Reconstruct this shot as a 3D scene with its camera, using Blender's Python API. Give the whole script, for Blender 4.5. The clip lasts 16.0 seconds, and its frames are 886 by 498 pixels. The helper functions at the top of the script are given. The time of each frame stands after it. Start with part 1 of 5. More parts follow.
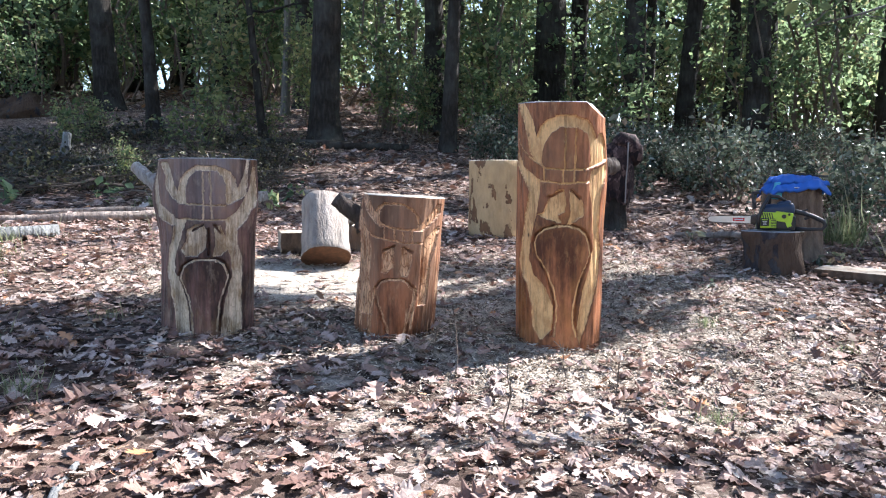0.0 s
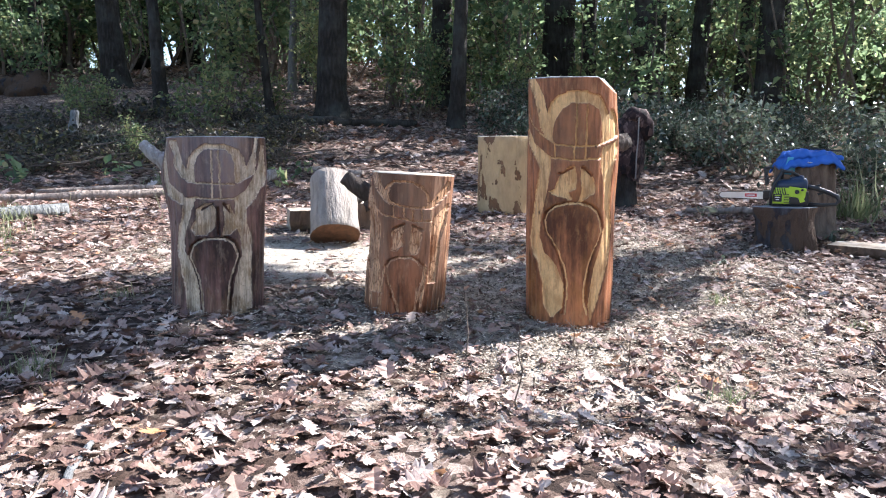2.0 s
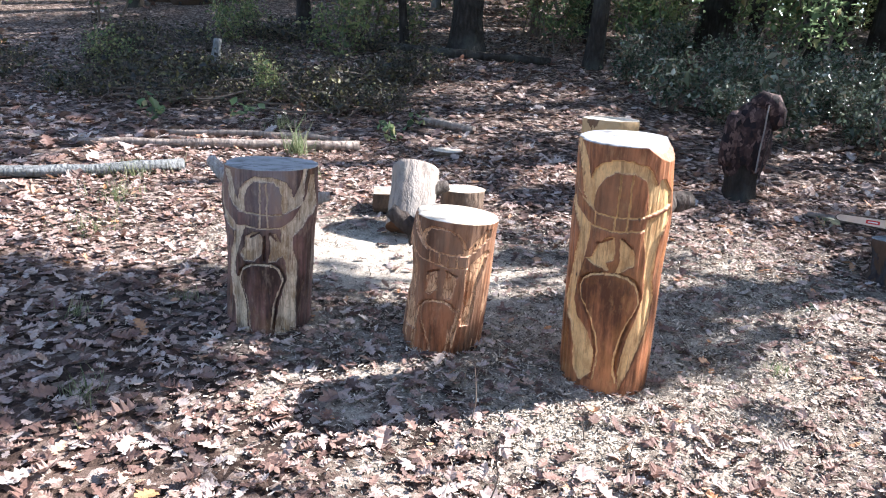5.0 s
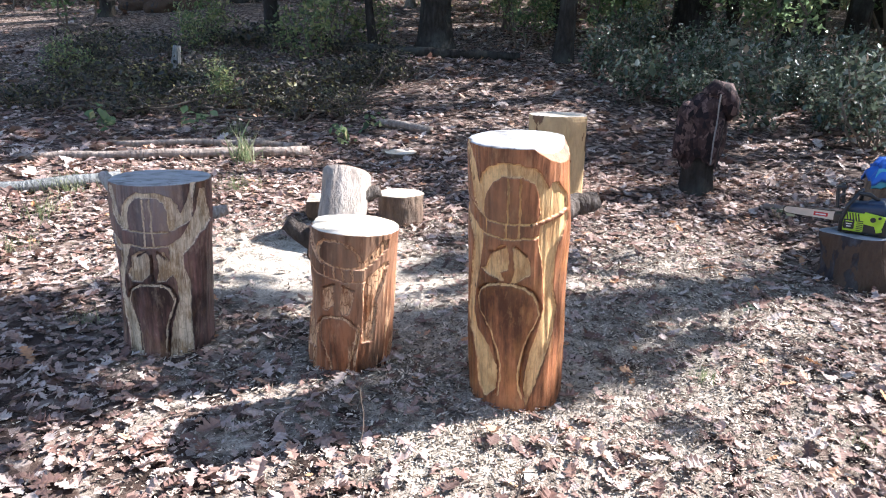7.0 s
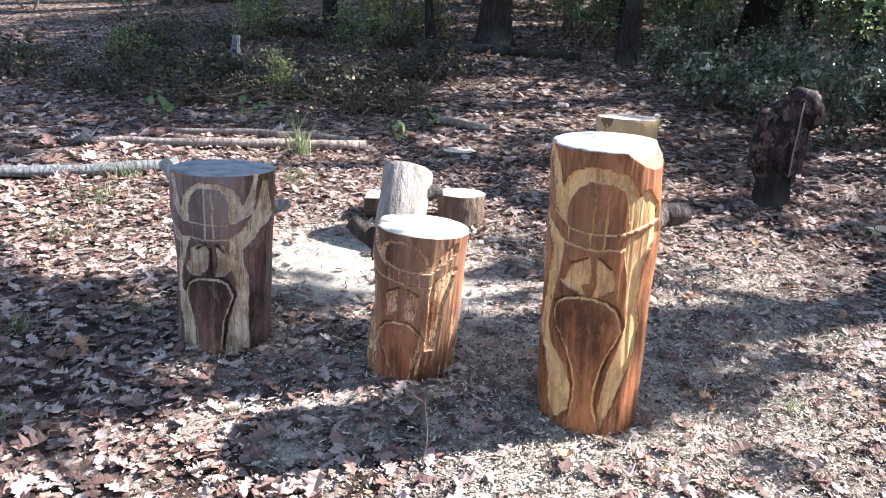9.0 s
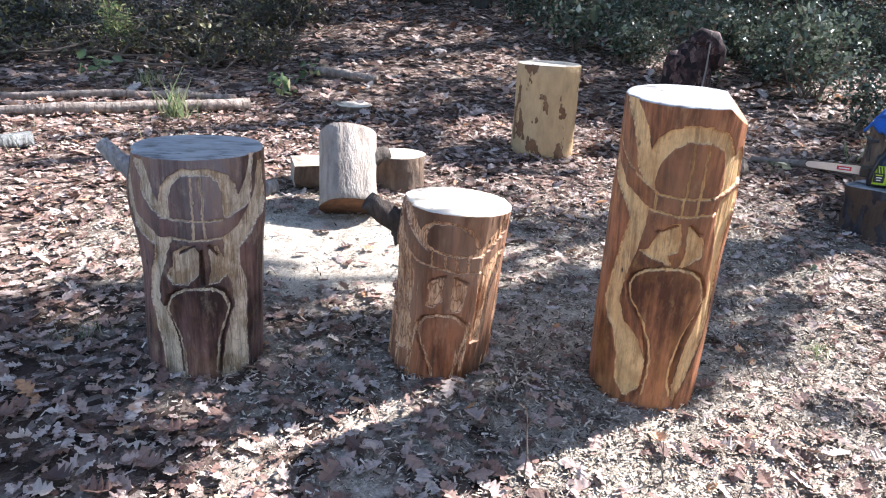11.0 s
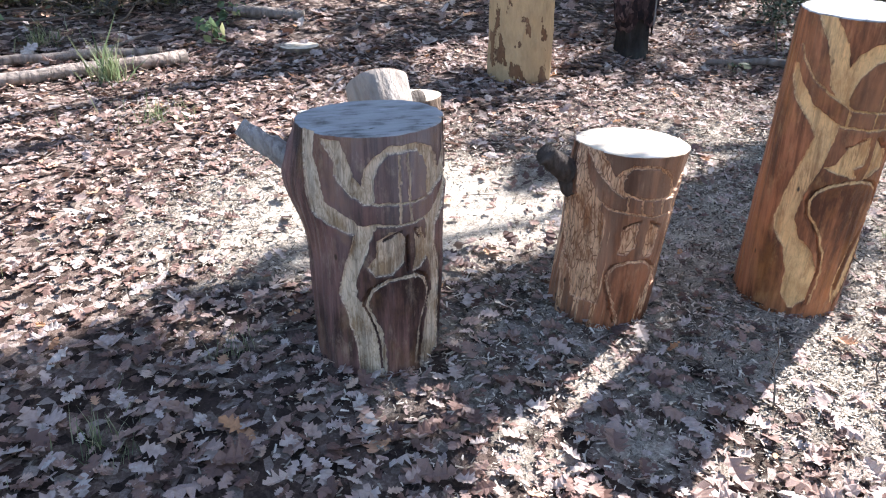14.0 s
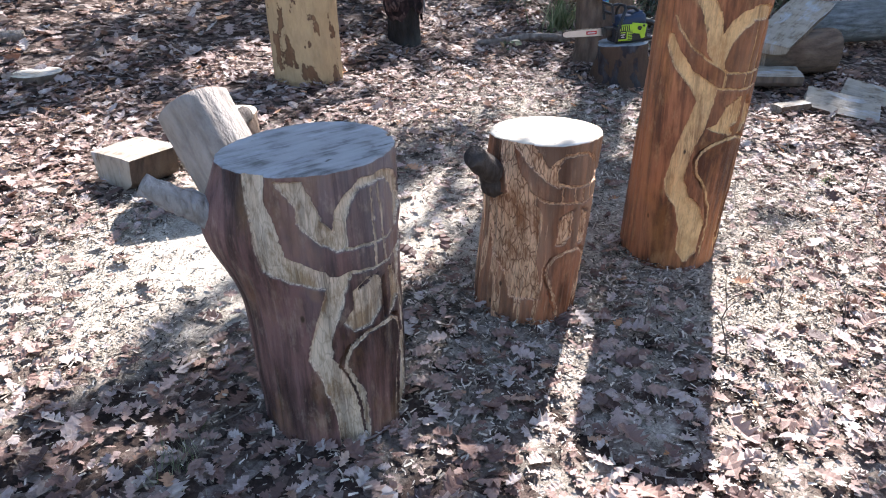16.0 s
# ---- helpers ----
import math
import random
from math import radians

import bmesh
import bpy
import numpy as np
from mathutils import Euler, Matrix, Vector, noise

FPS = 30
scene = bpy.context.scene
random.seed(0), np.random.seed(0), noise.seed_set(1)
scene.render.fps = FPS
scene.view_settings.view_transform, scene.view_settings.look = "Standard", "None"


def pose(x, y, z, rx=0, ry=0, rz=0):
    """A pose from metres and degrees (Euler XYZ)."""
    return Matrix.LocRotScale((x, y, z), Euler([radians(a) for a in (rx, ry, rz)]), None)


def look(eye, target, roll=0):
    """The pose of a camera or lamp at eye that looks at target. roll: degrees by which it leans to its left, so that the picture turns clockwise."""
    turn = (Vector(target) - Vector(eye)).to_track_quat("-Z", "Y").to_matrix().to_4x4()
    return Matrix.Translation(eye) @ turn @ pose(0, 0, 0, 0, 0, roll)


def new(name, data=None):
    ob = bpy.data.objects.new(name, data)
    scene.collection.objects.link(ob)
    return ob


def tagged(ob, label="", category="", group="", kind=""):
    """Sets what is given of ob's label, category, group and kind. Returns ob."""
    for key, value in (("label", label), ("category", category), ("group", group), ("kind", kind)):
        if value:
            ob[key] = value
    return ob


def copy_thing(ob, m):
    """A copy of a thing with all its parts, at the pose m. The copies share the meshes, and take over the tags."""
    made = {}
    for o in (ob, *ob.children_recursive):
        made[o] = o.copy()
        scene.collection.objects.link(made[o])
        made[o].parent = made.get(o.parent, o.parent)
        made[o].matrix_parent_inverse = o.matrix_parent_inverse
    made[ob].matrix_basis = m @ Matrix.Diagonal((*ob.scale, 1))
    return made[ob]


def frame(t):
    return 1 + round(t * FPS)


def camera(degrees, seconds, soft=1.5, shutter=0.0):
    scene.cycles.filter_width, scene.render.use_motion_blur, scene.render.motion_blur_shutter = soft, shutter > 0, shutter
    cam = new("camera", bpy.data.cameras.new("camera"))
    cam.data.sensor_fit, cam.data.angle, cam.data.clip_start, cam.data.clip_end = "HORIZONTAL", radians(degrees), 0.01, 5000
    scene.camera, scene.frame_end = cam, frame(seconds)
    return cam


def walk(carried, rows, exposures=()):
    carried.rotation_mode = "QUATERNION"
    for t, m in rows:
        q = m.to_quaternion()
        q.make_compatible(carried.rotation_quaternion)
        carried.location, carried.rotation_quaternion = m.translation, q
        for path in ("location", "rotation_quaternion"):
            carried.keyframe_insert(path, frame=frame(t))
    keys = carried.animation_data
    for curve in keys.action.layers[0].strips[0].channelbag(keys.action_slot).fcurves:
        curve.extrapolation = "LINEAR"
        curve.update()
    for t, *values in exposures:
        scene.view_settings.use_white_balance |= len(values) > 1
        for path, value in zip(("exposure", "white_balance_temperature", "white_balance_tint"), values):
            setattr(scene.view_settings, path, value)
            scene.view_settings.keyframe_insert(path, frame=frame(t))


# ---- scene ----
cam = camera(63.9, 16.0, soft=1.1)
PATH = [
    (0, (0.009, 0.029, 0.931), (-0.003, 2.021, 0.751), -0.0),
    (0.5, (0.01, 0.032, 0.929), (-0.026, 2.023, 0.743), -0.3),
    (1, (0.006, 0.036, 0.93), (-0.036, 2.026, 0.736), -0.3),
    (1.5, (0.005, 0.041, 0.928), (-0.039, 2.029, 0.721), -0.3),
    (2, (0.001, 0.046, 0.938), (-0.034, 2.03, 0.691), -0.3),
    (2.5, (-0.021, 0.036, 1.173), (-0.074, 1.992, 0.759), 0.1),
    (3, (-0.01, -0.054, 1.47), (-0.099, 1.881, 0.97), -0.8),
    (3.5, (0.049, -0.125, 1.585), (-0.105, 1.805, 1.085), -0.5),
    (3.7, (0.083, -0.14, 1.585), (-0.091, 1.793, 1.1), 0.8),
    (5.8, (0.709, 0.498, 1.582), (0.2, 2.351, 1.028), 2.7),
    (6, (0.76, 0.519, 1.596), (0.275, 2.38, 1.048), 2.7),
    (6.5, (0.839, 0.546, 1.601), (0.413, 2.421, 1.05), 1.5),
    (7, (0.858, 0.537, 1.605), (0.413, 2.411, 1.064), 0.9),
    (7.5, (0.882, 0.541, 1.602), (0.371, 2.396, 1.057), 0.8),
    (8, (0.892, 0.586, 1.596), (0.348, 2.423, 1.023), 1.2),
    (8.5, (0.845, 0.619, 1.587), (0.241, 2.442, 1.028), 1.6),
    (8.7, (0.793, 0.641, 1.583), (0.2, 2.472, 1.038), 2.2),
    (10.8, (-0.107, 0.909, 1.554), (-0.192, 2.8, 0.909), 1.6),
    (11, (-0.199, 0.922, 1.546), (-0.229, 2.807, 0.88), 2.4),
    (11.5, (-0.461, 0.92, 1.553), (-0.428, 2.789, 0.843), 0.3),
    (12, (-0.62, 0.945, 1.567), (-0.406, 2.797, 0.843), 2.6),
    (12.5, (-0.794, 1.052, 1.558), (-0.502, 2.879, 0.798), -0.0),
    (13, (-0.945, 1.12, 1.571), (-0.607, 2.918, 0.763), 1.2),
    (13.5, (-1.139, 1.187, 1.572), (-0.727, 2.974, 0.773), 0.7),
    (14, (-1.347, 1.227, 1.579), (-0.927, 2.986, 0.724), -0.7),
    (14.5, (-1.458, 1.297, 1.584), (-0.989, 3.032, 0.707), -0.4),
    (15, (-1.557, 1.432, 1.564), (-0.9, 3.105, 0.689), -1.8),
    (15.5, (-1.662, 1.542, 1.572), (-0.81, 3.124, 0.694), -1.5),
    (16, (-1.819, 1.725, 1.582), (-0.749, 3.161, 0.691), -2.5),
]
walk(cam, [(t, look(eye, target, roll)) for t, eye, target, roll in PATH], exposures=((0, 2.04, 6010, 14), (16, 2.04, 6010, 14)))

# ---- world and sun ----
SUN_AZ, SUN_EL = 60.3, 43.0
SUN_DIR = Vector((math.cos(radians(SUN_EL)) * math.sin(radians(SUN_AZ)), math.cos(radians(SUN_EL)) * math.cos(radians(SUN_AZ)), math.sin(radians(SUN_EL))))
world = bpy.data.worlds.new("sky")
scene.world = world
world.use_nodes = True
wn = world.node_tree
sky = wn.nodes.new("ShaderNodeTexSky")
sky.sky_type, sky.sun_disc = "NISHITA", False
sky.sun_elevation, sky.sun_rotation = radians(SUN_EL), radians(SUN_AZ)
wn.links.new(sky.outputs["Color"], wn.nodes["Background"].inputs["Color"])
wn.nodes["Background"].inputs["Strength"].default_value = 0.092
sun = new("sun", bpy.data.lights.new("sun", "SUN"))
sun.data.energy, sun.data.angle, sun.data.color = 4.6, radians(0.55), (1.0, 0.96, 0.91)
sun.matrix_world = look(SUN_DIR * 40, (0, 0, 0))


# ---- materials ----
class Nodes:
    """Short hand for building a node material."""

    def __init__(self, name, rough=0.8, spec=0.3):
        self.m = bpy.data.materials.new(name)
        self.m.use_nodes = True
        self.t = self.m.node_tree
        self.b = self.t.nodes["Principled BSDF"]
        self.b.inputs["Roughness"].default_value = rough
        self.b.inputs["Specular IOR Level"].default_value = spec
        self.co = self.t.nodes.new("ShaderNodeTexCoord").outputs["Object"]

    def add(self, kind, **inputs):
        n = self.t.nodes.new(kind)
        for k, v in inputs.items():
            self.put(n.inputs[k.replace("_", " ")], v)
        return n

    def put(self, socket, v):
        if isinstance(v, bpy.types.NodeSocket):
            self.t.links.new(v, socket)
        else:
            socket.default_value = v

    def coords(self, sx=1, sy=1, sz=1):
        return self.add("ShaderNodeMapping", Vector=self.co, Scale=(sx, sy, sz)).outputs["Vector"]

    def noise(self, scale, detail=4, vec=None, rough=0.55, distort=0.0):
        return self.add("ShaderNodeTexNoise", Vector=vec or self.co, Scale=scale, Detail=detail, Roughness=rough, Distortion=distort).outputs["Fac"]

    def voronoi(self, scale, vec=None, feature="F1", out="Distance"):
        n = self.add("ShaderNodeTexVoronoi", Vector=vec or self.co, Scale=scale)
        n.feature = feature
        return n.outputs[out]

    def ramp(self, fac, *stops):
        n = self.add("ShaderNodeValToRGB", Fac=fac)
        e = n.color_ramp.elements
        while len(e) < len(stops):
            e.new(0.5)
        for i, (p, c) in enumerate(stops):
            e[i].position, e[i].color = p, (*c, 1) if len(c) == 3 else c
        return n.outputs["Color"]

    def grey(self, fac, lo, hi):
        return self.add("ShaderNodeMapRange", Value=fac, From_Min=lo, From_Max=hi).outputs["Result"]

    def mix(self, fac, a, b, mode="MIX"):
        n = self.add("ShaderNodeMix")
        n.data_type, n.blend_type = "RGBA", mode
        self.put(n.inputs[0], fac)
        self.put(n.inputs[6], (*a, 1) if isinstance(a, tuple) else a)
        self.put(n.inputs[7], (*b, 1) if isinstance(b, tuple) else b)
        return n.outputs[2]

    def bump(self, height, strength=0.4, dist=0.01, normal=None):
        n = self.add("ShaderNodeBump", Height=height, Strength=strength, Distance=dist)
        if normal:
            self.put(n.inputs["Normal"], normal)
        return n.outputs["Normal"]

    def done(self, colour=None, normal=None, rough=None):
        if colour is not None:
            self.put(self.b.inputs["Base Color"], (*colour, 1) if isinstance(colour, tuple) else colour)
        if normal is not None:
            self.put(self.b.inputs["Normal"], normal)
        if rough is not None:
            self.put(self.b.inputs["Roughness"], rough)
        return self.m


def ground_material():
    n = Nodes("forest_floor", 0.95, 0.15)
    big = n.noise(0.9, 3)
    cells = n.voronoi(26, out="Color")
    cells = n.add("ShaderNodeSeparateColor", Color=cells).outputs[0]
    fine = n.noise(90, 5, rough=0.7)
    duff = n.ramp(n.mix(0.5, cells, fine), (0.25, (0.02, 0.013, 0.010)), (0.45, (0.075, 0.048, 0.036)), (0.6, (0.17, 0.12, 0.095)), (0.75, (0.36, 0.29, 0.245)))
    chips = n.ramp(n.mix(0.35, n.noise(110, 5, rough=0.85), n.noise(14, 4)), (0.38, (0.14, 0.117, 0.092)), (0.48, (0.40, 0.345, 0.275)), (0.6, (0.66, 0.58, 0.47)))
    dust = n.t.nodes.new("ShaderNodeAttribute")
    dust.attribute_name = "dust"
    both = n.add("ShaderNodeMath")
    n.put(both.inputs[0], dust.outputs["Fac"])
    n.put(both.inputs[1], n.grey(n.noise(5.5, 5, rough=0.7), 0.3, 0.8))
    both.operation = "ADD"
    fac = n.grey(both.outputs[0], 0.62, 1.15)
    col = n.mix(fac, duff, chips)
    col = n.mix(n.grey(big, 0.4, 0.7), col, n.mix(0.35, col, (0.05, 0.04, 0.035)))
    nrm = n.bump(n.mix(0.5, cells, fine), 0.8, 0.02)
    return n.done(col, nrm)


def litter_material(name="dry_leaves", dark=1.0, single=False):
    n = Nodes(name, 0.62, 0.35)
    rnd = n.t.nodes.new("ShaderNodeNewGeometry").outputs["Random Per Island"]
    col = n.ramp(rnd, (0.0, (0.09 * dark, 0.055 * dark, 0.045 * dark)), (0.2, (0.20 * dark, 0.112 * dark, 0.085 * dark)), (0.45, (0.34 * dark, 0.22 * dark, 0.17 * dark)), (0.7, (0.46 * dark, 0.345 * dark, 0.295 * dark)), (0.93, (0.56 * dark, 0.48 * dark, 0.42 * dark)), (1.0, (0.50 * dark, 0.24 * dark, 0.10 * dark)))
    ramp_in = col.node.inputs["Fac"]
    col = n.mix(n.grey(n.noise(55, 4), 0.42, 0.75), col, n.mix(0.5, col, (0.09, 0.05, 0.04)))
    n.done(col, n.bump(n.noise(120, 3), 0.3, 0.004))
    if single:
        n.t.links.new(n.t.nodes.new("ShaderNodeObjectInfo").outputs["Random"], ramp_in)
    tr = n.add("ShaderNodeBsdfTranslucent", Color=col)
    mx = n.add("ShaderNodeMixShader", Fac=0.15)
    out = n.t.nodes["Material Output"]
    n.t.links.new(n.b.outputs[0], mx.inputs[1])
    n.t.links.new(tr.outputs[0], mx.inputs[2])
    n.t.links.new(mx.outputs[0], out.inputs["Surface"])
    return n.m


def leaf_material(name, stops, trans=0.45, rough=0.45, through_light=(0.34, 0.46, 0.25)):
    n = Nodes(name, rough, 0.5)
    rnd = n.t.nodes.new("ShaderNodeNewGeometry").outputs["Random Per Island"]
    col = n.ramp(rnd, *stops)
    col = n.mix(n.grey(n.noise(0.7, 2), 0.3, 0.7), col, n.mix(0.3, col, (0.05, 0.06, 0.02)))
    n.done(col)
    tr = n.add("ShaderNodeBsdfTranslucent", Color=n.mix(0.45, col, through_light))
    mx = n.add("ShaderNodeMixShader", Fac=trans)
    n.t.links.new(n.b.outputs[0], mx.inputs[1])
    n.t.links.new(tr.outputs[0], mx.inputs[2])
    n.t.links.new(mx.outputs[0], n.t.nodes["Material Output"].inputs["Surface"])
    return n.m


def carved_material(name, dark, dark2, light, light2, grey, crackle=1.0):
    """Peeled log: brown skin, pale carved cuts (attribute carve), grain along the trunk, some weathered grey."""
    n = Nodes(name, 0.62, 0.3)
    at = n.t.nodes.new("ShaderNodeAttribute")
    at.attribute_name = "carve"
    grain_v = n.coords(30, 30, 2.2)
    grain = n.noise(1.6, 6, grain_v, 0.65)
    fine = n.noise(6, 4, n.coords(34, 34, 3), 0.7)
    blot = n.noise(7, 5, n.coords(1, 1, 0.45), 0.6)
    skin = n.ramp(n.mix(0.62, grain, blot), (0.42, dark2), (0.49, dark), (0.575, tuple(min(1, c * 2.0) for c in dark)))
    skin = n.mix(n.grey(n.noise(3.1, 5, n.coords(1, 1, 0.25)), 0.5, 0.72), skin, grey)
    cut = n.ramp(n.mix(0.72, fine, n.noise(13, 6, n.coords(1, 1, 0.55), 0.7)), (0.42, light2), (0.51, light), (0.62, tuple(min(1, c * 1.2) for c in light)))
    cut = n.mix(n.grey(n.noise(38, 4, n.coords(1, 1, 0.5)), 0.6, 0.75), cut, light2)
    edge = n.add("ShaderNodeMath")
    n.put(edge.inputs[0], at.outputs["Fac"])
    n.put(edge.inputs[1], n.grey(fine, -0.6, 2.6))
    edge.operation = "ADD"
    fac = n.grey(edge.outputs[0], 0.6, 1.05)
    crack = n.grey(n.voronoi(46, n.coords(1.5, 1.5, 0.4), "DISTANCE_TO_EDGE"), 0.07, 0.02)
    cut = n.mix(n.grey(crack, 0, 1.7 / crackle), cut, n.mix(0.5, light2, dark2))
    col = n.mix(fac, skin, cut)
    scuff = n.grey(n.noise(4.5, 6, n.coords(5, 5, 1.1), 0.75), 0.56, 0.68)
    col = n.mix(n.grey(scuff, 0, 2.2), col, n.mix(0.5, col, grey))
    worn = n.grey(n.noise(22, 5, n.coords(1, 1, 0.4), 0.75), 0.54, 0.64)
    col = n.mix(n.grey(worn, 0, 2.6), col, n.mix(0.5, skin, cut))
    rim = n.mix(n.grey(at.outputs["Fac"], 0.12, 0.3), (0.0, 0.0, 0.0), n.mix(n.grey(at.outputs["Fac"], 0.5, 0.75), (1.0, 1.0, 1.0), (0.0, 0.0, 0.0)))
    col = n.mix(n.mix(n.grey(fine, 0.42, 0.58), (0.0, 0.0, 0.0), rim), col, tuple(min(0.85, c * 1.15) for c in light))
    panel = n.grey(at.outputs["Fac"], -0.05, -0.35)
    col = n.mix(panel, col, n.mix(n.grey(blot, 0.40, 0.60), dark2, tuple(c * f for c, f in zip(dark, (1.15, 0.75, 0.62)))))
    # deepest cuts turn darkest: the shade inside them is painted on
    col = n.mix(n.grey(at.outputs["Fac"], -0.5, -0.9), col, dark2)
    knots = n.grey(n.voronoi(9, n.coords(1, 1, 0.5)), 0.06, 0.03)
    col = n.mix(knots, col, (0.06, 0.035, 0.02))
    streak = n.grey(n.noise(2.2, 6, n.coords(16, 16, 0.55), 0.7), 0.51, 0.62)
    col = n.mix(n.grey(streak, 0, 2.2), col, dark2)
    stain = n.grey(n.noise(6.5, 5, n.coords(1.2, 1.2, 0.7), 0.65), 0.5, 0.66)
    col = n.mix(n.grey(stain, 0, 2.4), col, n.mix(0.6, col, tuple(c * f for c, f in zip(light2, (1.1, 0.85, 0.55)))))
    return n.done(col, n.bump(n.mix(0.6, n.mix(0.5, grain, fine), blot), 0.7, 0.012), n.grey(blot, -0.6, 1.5))


def end_grain(name, a=(0.62, 0.52, 0.40), b=(0.36, 0.27, 0.19), grey=0.0):
    n = Nodes(name, 0.8, 0.2)
    cut = n.noise(2.0, 5, n.coords(3, 26, 1), 0.7)
    spots = n.noise(13, 4)
    col = n.ramp(n.mix(0.55, cut, spots), (0.38, b), (0.5, a), (0.62, tuple(min(1, c * 1.15) for c in a)))
    col = n.mix(n.grey(n.noise(5, 5, n.coords(1, 3, 1)), 0.55, 0.72), col, (0.40, 0.41, 0.43))
    col = n.mix(n.grey(n.noise(17, 3, n.coords(1, 2.2, 1)), 0.66, 0.72), col, (0.10, 0.09, 0.085))
    return n.done(col, n.bump(cut, 0.5, 0.006))


def bark(name, a, b, c, scale=1.0, patch=None):
    n = Nodes(name, 0.9, 0.2)
    ridge = n.voronoi(9 * scale, n.coords(1.6, 1.6, 0.35), "DISTANCE_TO_EDGE")
    fine = n.noise(30 * scale, 5, n.coords(1, 1, 0.4), 0.7)
    col = n.ramp(n.mix(0.5, ridge, fine), (0.1, a), (0.35, b), (0.7, c))
    col = n.mix(n.grey(n.noise(2.3, 4), 0.45, 0.7), col, n.mix(0.3, col, (0.16, 0.17, 0.15)))
    if patch:
        isle = n.noise(5.5, 5, n.coords(1, 1, 0.6), 0.6)
        col = n.mix(n.grey(isle, 0.425, 0.44), n.mix(n.grey(isle, 0.40, 0.425), col, n.mix(0.4, col, (0.05, 0.03, 0.02))), n.mix(n.grey(fine, 0.35, 0.7), patch, tuple(c * 0.75 for c in patch)))
    return n.done(col, n.bump(n.mix(0.5, ridge, fine), 1.0, 0.05))


def plain(name, colour, rough=0.5, metal=0.0, spec=0.5, vary=0.25, scale=18.0):
    n = Nodes(name, rough, spec)
    n.b.inputs["Metallic"].default_value = metal
    col = n.mix(n.grey(n.noise(scale, 5, rough=0.65), 0.35, 0.75), colour, tuple(c * (1 - vary) for c in colour))
    return n.done(col, n.bump(n.noise(scale * 5, 3), 0.15, 0.003))


FLOOR = ground_material()
LITTER = litter_material()
LOOSE = litter_material("loose_dry_leaf", single=True)
CHIP = Nodes("wood_chip", 0.9, 0.1)
CHIP = CHIP.done(CHIP.ramp(CHIP.t.nodes.new("ShaderNodeNewGeometry").outputs["Random Per Island"], (0, (0.035, 0.026, 0.02)), (0.3, (0.16, 0.13, 0.10)), (0.6, (0.38, 0.32, 0.25)), (1, (0.70, 0.61, 0.49))))
# bright upper stops put sunlit specks into the leaf colour
GREEN = leaf_material("green_leaves", ((0, (0.014, 0.032, 0.020)), (0.35, (0.06, 0.115, 0.055)), (0.7, (0.19, 0.27, 0.12)), (0.93, (0.46, 0.48, 0.22)), (1, (0.36, 0.24, 0.12))), 0.55, 0.25)
YELLOW = leaf_material("yellowing_leaves", ((0, (0.03, 0.055, 0.02)), (0.4, (0.13, 0.17, 0.06)), (0.8, (0.38, 0.37, 0.13)), (1, (0.50, 0.36, 0.18))), 0.5, 0.35)
# pale grey stop paints glints onto some leaves
GLOSSY = leaf_material("glossy_leaves", ((0, (0.016, 0.026, 0.018)), (0.45, (0.05, 0.07, 0.045)), (0.75, (0.15, 0.18, 0.12)), (0.9, (0.34, 0.35, 0.29)), (1, (0.26, 0.15, 0.09))), 0.2, 0.2, (0.22, 0.28, 0.21))
DULL = leaf_material("dull_brush_leaves", ((0, (0.012, 0.011, 0.010)), (0.5, (0.04, 0.032, 0.024)), (0.8, (0.075, 0.075, 0.03)), (1, (0.30, 0.26, 0.10))), 0.2, 0.5, (0.06, 0.05, 0.04))
CANOPY = leaf_material("canopy_leaves", ((0, (0.03, 0.07, 0.015)), (0.6, (0.07, 0.13, 0.02)), (1, (0.2, 0.2, 0.03))), 0.3)
BARK = bark("rough_bark", (0.008, 0.006, 0.005), (0.032, 0.026, 0.021), (0.085, 0.075, 0.064))
BARK_PALE = bark("pale_bark", (0.06, 0.055, 0.05), (0.17, 0.155, 0.135), (0.30, 0.285, 0.26))
TWIG = plain("dry_twig", (0.16, 0.12, 0.09), 0.85, vary=0.5)
GRASS = leaf_material("grass_blades", ((0, (0.06, 0.085, 0.03)), (0.45, (0.16, 0.18, 0.075)), (1, (0.46, 0.40, 0.25))), 0.4)


# ---- mesh helpers ----
def smooth(me):
    me.polygons.foreach_set("use_smooth", [True] * len(me.polygons))


def part(name, bm, material, parent=None, label="", soft=False):
    """Links a bmesh (or a ready mesh) as one mesh object under a thing."""
    if isinstance(bm, bmesh.types.BMesh):
        me = bpy.data.meshes.new(name)
        bmesh.ops.recalc_face_normals(bm, faces=bm.faces)
        bm.to_mesh(me)
        bm.free()
    else:
        me = bm
    for m in material if isinstance(material, (list, tuple)) else (material,):
        me.materials.append(m)
    if soft:
        smooth(me)
    ob = new(name, me)
    if parent:
        ob.parent = parent
    if label:
        ob["label"] = label
    return ob


def thing(name, m, label, category, group="", kind=""):
    ob = new(name)
    ob.matrix_basis = m
    return tagged(ob, label, category, group, kind)


def mesh_from(name, verts, faces):
    me = bpy.data.meshes.new(name)
    me.from_pydata(verts.tolist() if isinstance(verts, np.ndarray) else verts, [], faces.tolist() if isinstance(faces, np.ndarray) else faces)
    me.update()
    return me


